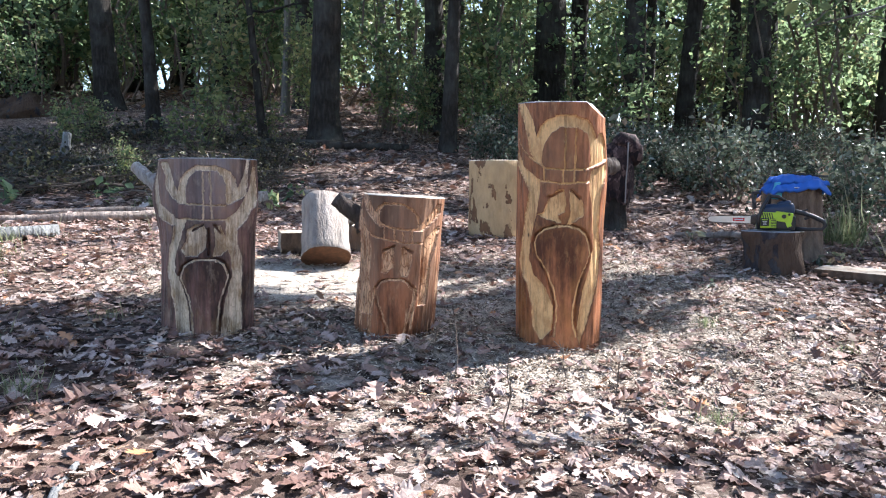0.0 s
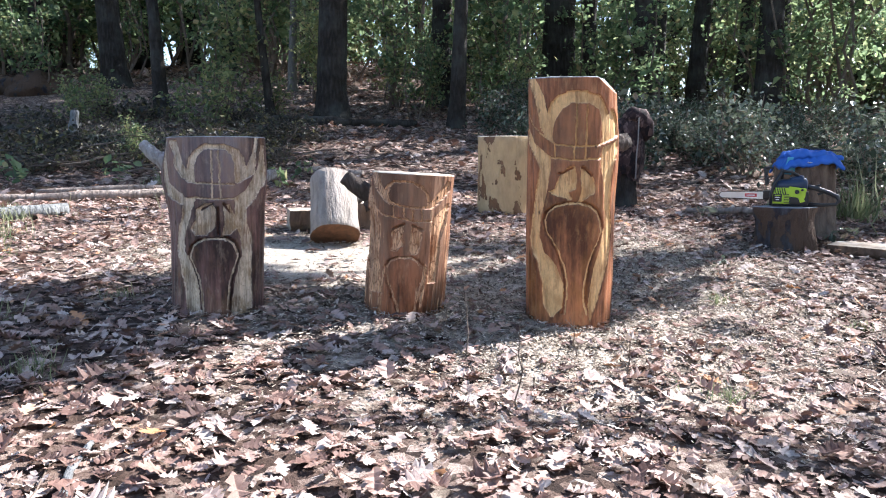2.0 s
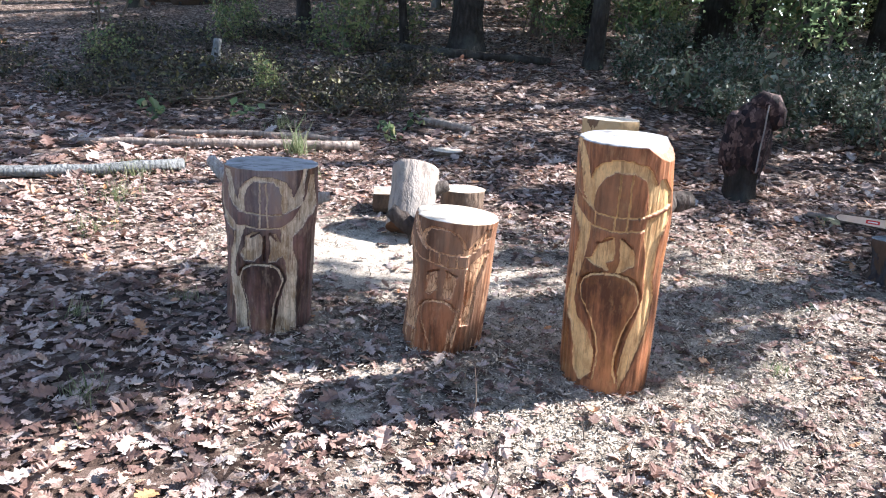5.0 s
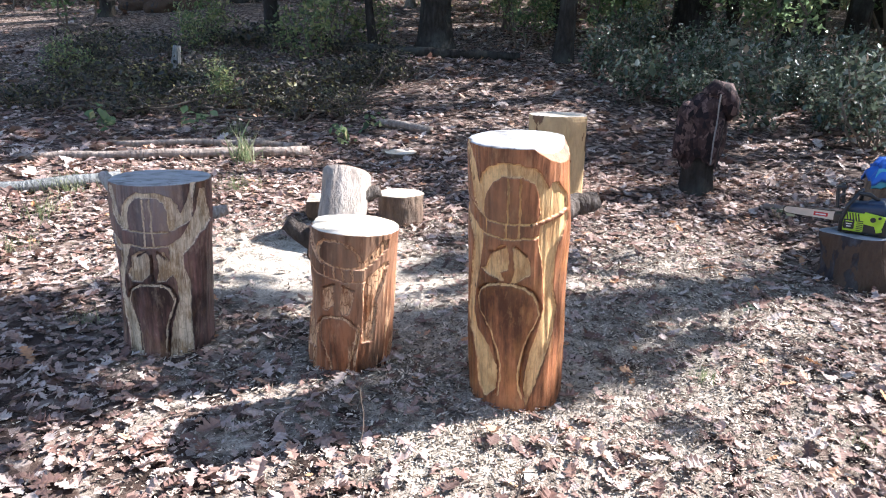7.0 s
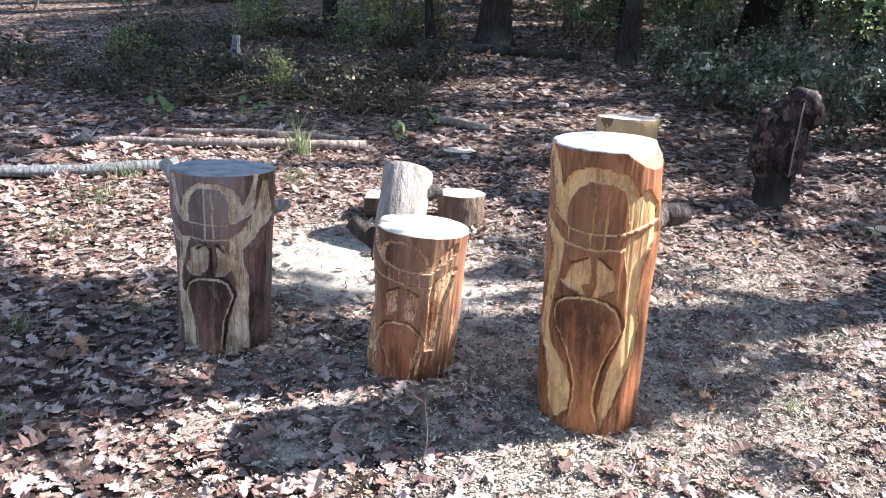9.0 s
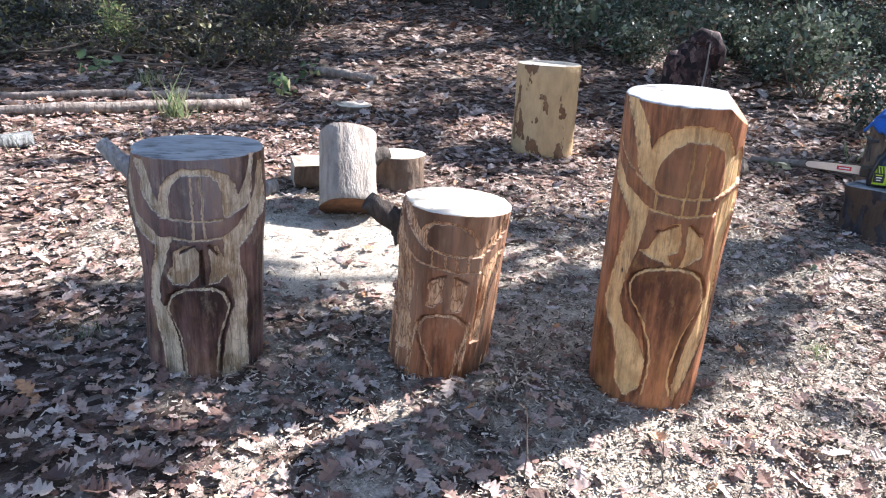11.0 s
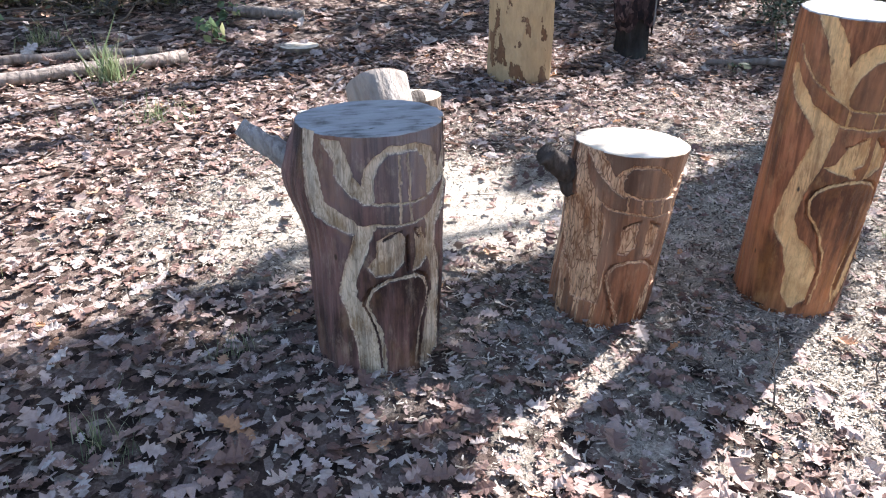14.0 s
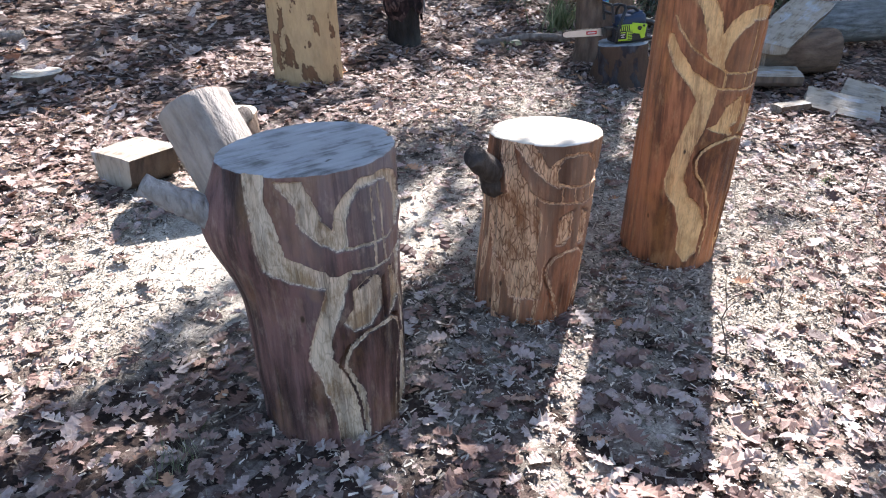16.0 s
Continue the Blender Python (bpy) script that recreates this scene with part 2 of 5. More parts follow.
def box(bm, sx, sy, sz, m=None, bevel=0.0):
    r = bmesh.ops.create_cube(bm, size=1, matrix=(m or Matrix()) @ Matrix.Diagonal((sx, sy, sz, 1)))
    if bevel:
        es = list({e for v in r["verts"] for e in v.link_edges})
        bmesh.ops.bevel(bm, geom=es, offset=bevel, segments=2, affect="EDGES", profile=0.6)
    return bm


def tube(bm, points, radii, sides=10, wob=0.0, seed=0.0, caps=True):
    """A tapered round bar along points, with uneven radius."""
    rings = []
    pts = [Vector(p) for p in points]
    ref = Vector((0.3, 0.9, 0.1)).normalized()
    for i, p in enumerate(pts):
        d = (pts[min(i + 1, len(pts) - 1)] - pts[max(i - 1, 0)]).normalized()
        a = d.cross(ref)
        a = (a if a.length > 0.05 else d.cross(Vector((1, 0, 0)))).normalized()
        b = d.cross(a)
        ring = []
        for k in range(sides):
            t = 2 * math.pi * k / sides
            o = a * math.cos(t) + b * math.sin(t)
            r = radii[i] * (1 + wob * noise.noise(Vector((o.x * 2.2, o.y * 2.2, i * 0.9 + seed)) + o * 0.6))
            ring.append(bm.verts.new(p + o * r))
        rings.append(ring)
    for r0, r1 in zip(rings, rings[1:]):
        for k in range(sides):
            bm.faces.new((r0[k], r0[(k + 1) % sides], r1[(k + 1) % sides], r1[k]))
    if caps:
        bm.faces.new(rings[0][::-1])
        bm.faces.new(rings[-1])
    return bm


def bent(p, q, n=6, amp=0.05, seed=0.0):
    """n points from p to q along a crooked line."""
    p, q = Vector(p), Vector(q)
    out = []
    for i in range(n):
        f = i / (n - 1)
        w = math.sin(math.pi * min(1, f + 0.15)) * amp * (q - p).length
        out.append(p.lerp(q, f) + Vector((noise.noise((f * 3, seed, 1.3)), noise.noise((f * 3, seed, 7.7)), 0.6 * noise.noise((f * 3, seed, 3.1)))) * w)
    return out


# ---- ground ----
def height(x, y):
    """Height of the forest floor: a gentle rise away, steeper up the bank at the back."""
    xs = 5.0 * np.tanh(np.asarray(x) / 5.0)
    ys = np.clip(y, -3, 24)
    yc = np.minimum(ys, 9.0)
    bank = 1 / (1 + np.exp((np.asarray(x) - 1.5) / 1.6))
    rise = np.clip(ys - 7.0, 0, None) * (0.03 + 0.085 * bank)
    return -0.0775 - 0.0719 * xs + 0.0962 * ys + 0.0069 * xs * yc + rise


def gz(x, y):
    return float(height(x, y))


def dusted(x, y):
    """How much sawdust lies at a place: the worked clearing round the logs."""
    a = np.exp(-(((x - 0.45) / 1.55) ** 2 + ((y - 3.7) / 1.3) ** 2))
    b = np.exp(-(((x + 0.85) / 0.95) ** 2 + ((y - 4.25) / 0.6) ** 2)) * 1.3
    c = np.exp(-(((x - 1.3) / 0.9) ** 2 + ((y - 4.6) / 0.9) ** 2)) * 0.7
    d = np.exp(-(((x - 0.35) / 0.45) ** 2 + ((y - 2.85) / 0.35) ** 2)) * 0.9
    return np.clip(np.maximum.reduce([a * 0.72, b, c * 0.85, d]), 0, 1)


def build_ground():
    n = 300
    u = np.linspace(-1, 1, n)
    xs = 0.3 + 0.55 * np.sinh(u * 6.6) * 1.0
    ys = 4.0 + 0.55 * np.sinh(u * 6.6)
    X, Y = np.meshgrid(xs, ys)
    Z = height(X, Y)
    rip = np.array([noise.fractal(Vector((x * 1.3, y * 1.3, 0)), 0.8, 2.2, 4) if abs(x) < 14 and -6 < y < 18 else 0.0 for x, y in zip(X.ravel(), Y.ravel())]).reshape(X.shape)
    far = np.array([noise.noise(Vector((x * 0.12, y * 0.12, 5))) for x, y in zip(X.ravel(), Y.ravel())]).reshape(X.shape)
    Z = Z + rip * 0.014 + far * np.clip((np.hypot(X, Y - 4) - 7) / 10, 0, 1) * 0.35
    v = np.stack([X.ravel(), Y.ravel(), Z.ravel()], 1)
    i = np.arange((n - 1) * (n - 1))
    a = (i // (n - 1)) * n + i % (n - 1)
    me = mesh_from("ground", v, np.stack([a, a + 1, a + n + 1, a + n], 1))
    at = me.attributes.new("dust", "FLOAT", "POINT")
    at.data.foreach_set("value", dusted(X, Y).ravel().astype(np.float32))
    return tagged(part("ground", me, FLOOR, soft=True), "brown forest floor of duff, sawdust and bare soil", "ground", kind="structure")


ground = build_ground()


# ---- leaves, as meshes of many small pieces ----
def scatter(name, tv, tf, pos, rot, size):
    """One mesh with a copy of the template (tv, tf) at each place; rot holds 3x3 matrices."""
    V = np.einsum("nij,kj->nki", rot, tv) * size[:, None, None] + pos[:, None, :]
    F = tf[None] + (np.arange(len(pos)) * len(tv))[:, None, None]
    return mesh_from(name, V.reshape(-1, 3), F.reshape(-1, tf.shape[1]))


def turns(rng, n, tilt):
    """Random turns about z, with a tilt of about that many radians."""
    a, b, c = rng.uniform(0, 2 * np.pi, n), rng.normal(0, tilt, n), rng.normal(0, tilt, n)
    ca, sa, cb, sb, cc, sc = np.cos(a), np.sin(a), np.cos(b), np.sin(b), np.cos(c), np.sin(c)
    o, l = np.zeros(n), np.ones(n)
    rz = np.stack([ca, -sa, o, sa, ca, o, o, o, l], 1).reshape(-1, 3, 3)
    rx = np.stack([l, o, o, o, cb, -sb, o, sb, cb], 1).reshape(-1, 3, 3)
    ry = np.stack([cc, o, sc, o, l, o, -sc, o, cc], 1).reshape(-1, 3, 3)
    return rz @ rx @ ry


def oak_leaf(seed, curl):
    """A lobed dry leaf, one unit long, curled."""
    rng = np.random.default_rng(seed)
    w = [0.03, 0.10, 0.24, 0.13, 0.34, 0.17, 0.30, 0.13, 0.17, 0.0]
    y = [-0.42, -0.33, -0.22, -0.12, 0.03, 0.10, 0.26, 0.30, 0.42, 0.55]
    mid = [(0, t) for t in y]
    left = [(-a * rng.uniform(0.75, 1.25), t + rng.uniform(-0.03, 0.05)) for a, t in zip(w[:-1], y)]
    right = [(a * rng.uniform(0.75, 1.25), t + rng.uniform(-0.03, 0.05)) for a, t in zip(w[:-1], y)]
    pts = mid + left + right
    k = len(mid)
    faces = []
    for i in range(k - 1):
        for base in (k, k + k - 1):
            if i < k - 2:
                faces += [(i, i + 1, base + i + 1), (i, base + i + 1, base + i)]
            else:
                faces += [(i, i + 1, base + i)]
    v = np.array([(x, t, curl * (x * x * 2.2 + (t * t) * rng.uniform(-0.2, 0.9)) + rng.normal(0, 0.012)) for x, t in pts])
    return v, np.array(faces)


def litter(name, n, area, size, label, seed, keep=None, mat=LITTER, tilt=0.28):
    """Dry leaves strewn over an area of the floor."""
    rng = np.random.default_rng(seed)
    vs, fs, base = [], [], 0
    for k in range(5):
        tv, tf = oak_leaf(seed * 7 + k, (0.25, 0.45, -0.35, 0.8, 0.1)[k])
        m = n // 5
        x, y = rng.uniform(area[0], area[1], m), rng.uniform(area[2], area[3], m)
        if keep is not None:
            ok = rng.uniform(0, 1, m) < keep(x, y)
            x, y = x[ok], y[ok]
        m = len(x)
        s = size * np.minimum(rng.lognormal(0, 0.42, m), 1.9)
        rot = turns(rng, m, tilt) * rng.choice([1, 1, 1, 0.8], m)[:, None, None]
        pos = np.stack([x, y, height(x, y) + rng.uniform(0.006, 0.03, m)], 1)
        V = np.einsum("nij,kj->nki", rot, tv) * s[:, None, None] + pos[:, None, :]
        low = V[:, :, 2].min(1) - height(x, y) - 0.002
        V[:, :, 2] -= np.minimum(low, 0)[:, None] * 0.8
        vs.append(V.reshape(-1, 3))
        fs.append((tf[None] + (np.arange(m) * len(tv))[:, None, None] + base).reshape(-1, 3))
        base += m * len(tv)
    return tagged(part(name, mesh_from(name, np.concatenate(vs), np.concatenate(fs)), mat), label, "leaf litter", kind="stuff")


LEAF_V = np.array([(0, -0.5, 0), (0.33, -0.08, 0.08), (0, 0.5, -0.06), (-0.33, -0.08, 0.08), (0.2, 0.27, 0.04), (-0.2, 0.27, 0.04)])
LEAF_F = np.array([(0, 1, 2), (0, 2, 3), (1, 4, 2), (2, 5, 3)])


def foliage(name, centres, spread, per, size, seed, flat=0.6):
    """Leaves in loose clumps round the centres."""
    rng = np.random.default_rng(seed)
    c = np.repeat(np.asarray(centres, float), per, 0)
    n = len(c)
    pos = c + rng.normal(0, 1, (n, 3)) * np.array([spread, spread, spread * flat])
    return scatter(name, LEAF_V, LEAF_F, pos, turns(rng, n, 0.7), size * rng.lognormal(0, 0.3, n))


# ---- trees ----
def trunk_mesh(r, h, seed, lean=(0, 0), limbs=6, first=0.45, sides=14, reach=2.2):
    """Trunk with root flare and limbs, and the limbs' ends for the crown."""
    rng = random.Random(seed)
    bm = bmesh.new()
    n = 12
    zs = [-0.25, 0.0, 0.15, 0.5] + [0.5 + (h - 0.5) * (i / (n - 4)) for i in range(1, n - 3)]
    axis = [Vector((lean[0] * z / h + 0.15 * noise.noise((z * 0.3, seed, 0)) * min(1, z / 3), lean[1] * z / h + 0.15 * noise.noise((z * 0.3, seed, 9)) * min(1, max(0, z) / 3), z)) for z in zs]
    rad = [r * (1.45 if z <= 0 else 1.22 if z < 0.2 else 1.03 if z < 0.6 else 1.0 - 0.75 * z / h) for z in zs]
    tube(bm, axis, rad, sides, 0.18, seed)
    ends = []
    for k in range(limbs):
        f = first + (0.95 - first) * (k + rng.random() * 0.6) / limbs
        i = min(range(len(zs)), key=lambda j: abs(zs[j] - f * h))
        a = rng.uniform(0, 2 * math.pi)
        e = axis[i] + Vector((math.cos(a), math.sin(a), rng.uniform(0.15, 0.7))) * reach * rng.uniform(0.6, 1.1) * (1.2 - f * 0.5)
        pts = bent(axis[i], e, 6, 0.25, seed + k)
        tube(bm, pts, [rad[i] * q for q in (0.5, 0.42, 0.34, 0.26, 0.17, 0.06)], 6, 0.1, seed + k)
        ends += [pts[3], pts[4], pts[5]]
    return bm, ends


def tree(x, y, r, h, seed, mat, leaf, label, lean=(0, 0), limbs=6, first=0.45, per=60, size=0.13, spread=0.5, reach=2.2, extra=()):
    t = thing("tree", pose(x, y, gz(x, y)), label, "tree", "forest trees")
    bm, ends = trunk_mesh(r, h, seed, lean, limbs, first, reach=reach)
    part("trunk", bm, mat, t, soft=True)
    ends = [tuple(e) for e in ends] + list(extra)
    part("crown", foliage("crown", ends, spread, per, size, seed), leaf, t)
    return t


TALL_DARK = "tall hardwood tree with dark furrowed bark"
SLIM = "slim grey-barked tree in the forest understory"
# the trunks that stand out behind the clearing
for x, y, r, h, s, mt, lb, ln in (
    (-2.02, 11.9, 0.235, 15, 1, BARK, "large straight tree with rough dark grey bark", (0.2, 0)),
    (0.02, 11.6, 0.12, 10, 2, BARK, SLIM, (0.5, 0)),
    (-4.95, 12.2, 0.11, 9, 3, BARK, SLIM, (-0.6, 0)),
    (-2.95, 11.6, 0.065, 7, 4, BARK, SLIM, (-0.7, 0)),
    (-3.5, 15.6, 0.09, 9, 5, BARK_PALE, "slim pale-barked tree in the forest understory", (0.2, 0)),
    (-7.6, 16.2, 0.27, 14, 6, BARK, TALL_DARK, (-0.7, 0)),
    (-1.5, 16.6, 0.085, 9, 7, BARK_PALE, "slim pale-barked tree in the forest understory", (0.1, 0)),
    (2.05, 14.6, 0.33, 17, 8, BARK, "very thick tree with dark ridged bark", (0.1, 0)),
    (2.85, 15.6, 0.15, 12, 9, BARK, TALL_DARK, (0.2, 0)),
    (4.5, 13.8, 0.17, 13, 10, BARK, TALL_DARK, (0.9, 0)),
    (4.45, 16.0, 0.13, 11, 11, BARK, SLIM, (0.1, 0)),
    (5.9, 15.2, 0.14, 11, 12, BARK, SLIM, (0.3, 0)),
    (6.7, 15.4, 0.3, 15, 13, BARK, TALL_DARK, (-0.2, 0)),
    (8.6, 14.4, 0.13, 12, 14, BARK, SLIM, (0.6, 0)),
    (-9.6, 14.0, 0.14, 10, 15, BARK, SLIM, (0.8, 0)),
    (0.9, 17.5, 0.16, 13, 16, BARK, TALL_DARK, (0.3, 0)),
    (-5.9, 19.0, 0.2, 14, 17, BARK, TALL_DARK, (0.4, 0)),
):
    tree(x, y, r, h, s, mt, GREEN if s % 3 else YELLOW, lb, ln, limbs=7, first=0.3, per=42, size=0.125, spread=0.4)

# deeper forest: a few kinds of tree, repeated
rng = random.Random(11)
kinds = []
for k in range(5):
    kinds.append(tree(-14 + 7 * k, 30 + 2 * (k % 2), (0.2, 0.13, 0.26, 0.1, 0.17)[k], (15, 11, 17, 9, 13)[k], 40 + k, BARK, (GREEN, YELLOW, GREEN, GREEN, YELLOW)[k], (TALL_DARK, SLIM, TALL_DARK, SLIM, TALL_DARK)[k], (0.4 - 0.2 * k, 0.2), limbs=9, first=0.16, per=64, size=0.165, spread=0.5, reach=2.6))


def open_to_sun(x, y):
    """True where a crown would stand in the low sun's way to the clearing."""
    return x > 1 and y < 12.5 + 0.571 * (x - 2) and math.hypot(x, y) < 25


placed = 0
while placed < 120:
    a, d = rng.uniform(-1.0, 1.25), rng.uniform(18, 48)
    x, y = d * math.sin(a), 2 + d * math.cos(a)
    if (y < 15 and d < 25) or open_to_sun(x, y) or math.hypot(x, y - 30) < 1:
        continue
    s = rng.uniform(0.8, 1.25)
    copy_thing(kinds[placed % 5], pose(x, y, gz(x, y), 0, 0, rng.uniform(0, 360)) @ Matrix.Scale(s, 4))
    placed += 1
# unseen trees on the near side, added so the light is enclosed
for k in range(26):
    a, d = rng.uniform(1.6, 4.7), rng.uniform(9, 30)
    x, y = d * math.sin(a), 1 + d * math.cos(a)
    copy_thing(kinds[k % 5], pose(x, y, gz(x, y), 0, 0, rng.uniform(0, 360)))


# saplings and shrubs
def shrub(name, seed, h, w, stems, per, size, leaf, label, category, spread=0.16, base=0.25):
    """Several thin stems from one foot, leafy from near the ground."""
    r = random.Random(seed)
    t = thing(name, Matrix(), label, category, category + "s of the forest edge")
    ends = []
    for k in range(stems):
        bm = bmesh.new()
        a, q = r.uniform(0, 2 * math.pi), r.uniform(0.3, 1)
        foot = Vector((0.12 * math.cos(a), 0.12 * math.sin(a), -0.05))
        top = Vector((w * q * math.cos(a), w * q * math.sin(a), h * r.uniform(0.55, 1.0)))
        pts = bent(foot, top, 7, 0.2, seed + k)
        tube(bm, pts, [0.014 * (1.2 - i / 6.5) * (0.6 + h * 0.3) for i in range(7)], 5)
        ends += [p for p in pts[1:] if p.z > base * h]
        for j in (2, 3, 4, 5):
            e = pts[j] + Vector((r.uniform(-1, 1), r.uniform(-1, 1), r.uniform(-0.1, 0.5))) * w * 0.5
            tube(bm, bent(pts[j], e, 4, 0.2, seed + j), [0.006, 0.005, 0.004, 0.002], 4)
            ends += [e, pts[j].lerp(e, 0.6)]
        part("stem", bm, TWIG, t)
    part("foliage", foliage("foliage", [tuple(e) for e in ends], spread, per, size, seed), leaf, t)
    return t


saplings = [shrub("sapling", 60 + k, (3.6, 4.6, 2.8, 5.4)[k], (0.9, 1.2, 0.8, 1.3)[k], (3, 3, 4, 3)[k], 22, 0.098, (GREEN, GREEN, YELLOW, GREEN)[k], "leafy green sapling at the forest edge" if k != 2 else "sapling with yellow-green leaves at the forest edge", "sapling", 0.165, 0.12) for k in range(4)]
bushes = [shrub("bush", 80 + k, (0.95, 1.25, 0.7, 1.1)[k], (0.55, 0.6, 0.5, 0.5)[k], 6, 9, 0.062, (GLOSSY, GLOSSY, GLOSSY, YELLOW)[k], ("low bush with small glossy leaves", "low bush with small glossy leaves", "low green bush among dry leaves", "bush with yellowing leaves on the bank")[k], "bush", 0.11, 0.05) for k in range(4)]
brushes = [shrub("dead_brush", 90 + k, (0.42, 0.3)[k], (0.8, 0.7)[k], 12, 3, 0.06, DULL, "tangle of dark dead brush on the bank", "brush", 0.13, 0.05) for k in range(2)]
for i, (k, x, y) in enumerate(((0, 3.2, 12.4), (1, -1.0, 13.6), (2, -3.55, 11.6), (3, 1.3, 13.2))):
    saplings[k].matrix_basis = pose(x, y, gz(x, y)) @ Matrix.Scale(0.9 if k == 2 else 1.0, 4)
for k, x, y, s in ((0, -8.6, 14.8, 0.8), (1, 5.4, 12.6, 0.9), (0, 0.7, 12.6, 0.75), (0, -0.7, 12.3, 0.6), (3, 6.6, 13.0, 0.9)):
    copy_thing(saplings[k], pose(x, y, gz(x, y), 0, 0, 77 * x) @ Matrix.Scale(s, 4))
for x, y, s in ((8.6, 15.6, 1.1), (9.6, 17.0, 1.3), (10.6, 19.0, 1.4), (7.9, 14.8, 0.9), (12.0, 21.0, 1.5), (9.2, 15.2, 1.0), (13.5, 24.0, 1.6), (11.2, 17.6, 1.2), (7.3, 13.6, 0.8), (8.2, 17.4, 1.5), (9.9, 20.5, 1.7), (7.2, 18.6, 1.5), (12.6, 18.6, 1.5), (6.2, 17.2, 1.3), (14.6, 21.5, 1.8), (11.4, 23.5, 1.9), (8.8, 22.6, 1.9)):
    copy_thing(saplings[int(x * 7) % 4], pose(x, y, gz(x, y) - 0.1, 0, 0, 50 * x) @ Matrix.Scale(s, 4))
for k in range(110):
    a, d = rng.uniform(-0.85, 0.85), rng.uniform(12, 30)
    x, y = d * math.sin(a) * 1.1, d * math.cos(a)
    if y < 12.3 or (abs(x + 2) < 1.2 and y < 17) or (x < -2 and y < 17.5 and k % 4):
        continue
    copy_thing(saplings[k % 4], pose(x, y, gz(x, y), 0, 0, rng.uniform(0, 360)) @ Matrix.Scale(rng.uniform(0.7, 1.35), 4))
for k in range(70):
    a, d = rng.uniform(-0.8, 0.8), rng.uniform(24, 44)
    x, y = d * math.sin(a), d * math.cos(a)
    copy_thing(saplings[k % 4], pose(x, y, gz(x, y) - 0.3, 0, 0, rng.uniform(0, 360)) @ Matrix.Scale(rng.uniform(1.2, 2.2), 4))
# yellow-leaved copies: their brighter colour stands in for sun on shrubs here
for x, y, s in ((-1.1, 13.4, 0.7), (-0.4, 12.9, 0.55), (-2.7, 14.2, 0.8), (0.6, 14.3, 0.75), (-3.0, 15.4, 0.9), (1.2, 12.6, 0.5)):
    copy_thing(saplings[2], pose(x, y, gz(x, y), 0, 0, 61 * x) @ Matrix.Scale(s, 4))
west = random.Random(17)
for k in range(34):
    a, d = west.uniform(-0.85, -0.2), west.uniform(19, 32)
    x, y = d * math.sin(a), d * math.cos(a)
    copy_thing(saplings[(0, 1, 3)[k % 3]], pose(x, y, gz(x, y) - 0.2, 0, 0, west.uniform(0, 360)) @ Matrix.Scale(west.uniform(1.3, 2.0), 4))
for k, (x, y) in enumerate(((-3.1, 8.7), (-5.0, 8.4))):
    brushes[k].matrix_basis = pose(x, y, gz(x, y))
for k, (x, y) in enumerate(((2.4, 8.6), (3.3, 8.2), (1.0, 9.6), (-3.75, 10.9))):
    bushes[k].matrix_basis = pose(x, y, gz(x, y))
for k in range(120):
    x, y = rng.uniform(0.2, 8.5), rng.uniform(7.9, 12.5)
    if y < 9.4 - 0.45 * (x - 0.2) + (1.2 if x < 1.6 else 0) or y < 7.2 + 0.1 * x or (abs(x - 1.55) < 0.5 and y < 7.6):
        continue
    copy_thing(bushes[k % 2 if k % 5 else 2], pose(x, y, gz(x, y), 0, 0, rng.uniform(0, 360)) @ Matrix.Scale(rng.uniform(0.4, 0.8), 4))
for x, y, s in ((4.1, 6.9, 0.8), (4.9, 6.3, 0.9), (4.0, 6.0, 0.6), (5.6, 7.0, 1.0), (5.4, 5.6, 0.8), (3.4, 7.2, 0.7), (6.4, 6.2, 1), (4.7, 7.8, 1)):
    copy_thing(bushes[0], pose(x, y, gz(x, y), 0, 0, 90 * x) @ Matrix.Scale(s, 4))
for k in range(26):
    x, y = rng.uniform(-8.5, -2.4), rng.uniform(7.6, 12)
    if y < 8.2 and x > -3.2:
        continue
    copy_thing(brushes[k % 2] if k % 6 else bushes[3], pose(x, y, gz(x, y), 0, 0, rng.uniform(0, 360)) @ Matrix.Scale(rng.uniform(0.5, 1.0), 4))


for k in range(40):
    x, y = rng.uniform(-6.5, -2.1), rng.uniform(7.7, 9.8)
    copy_thing(brushes[k % 2] if k % 5 else bushes[2], pose(x, y, gz(x, y), 0, 0, rng.uniform(0, 360)) @ Matrix.Scale(rng.uniform(0.4, 0.85) if k % 5 else 0.35, 4))


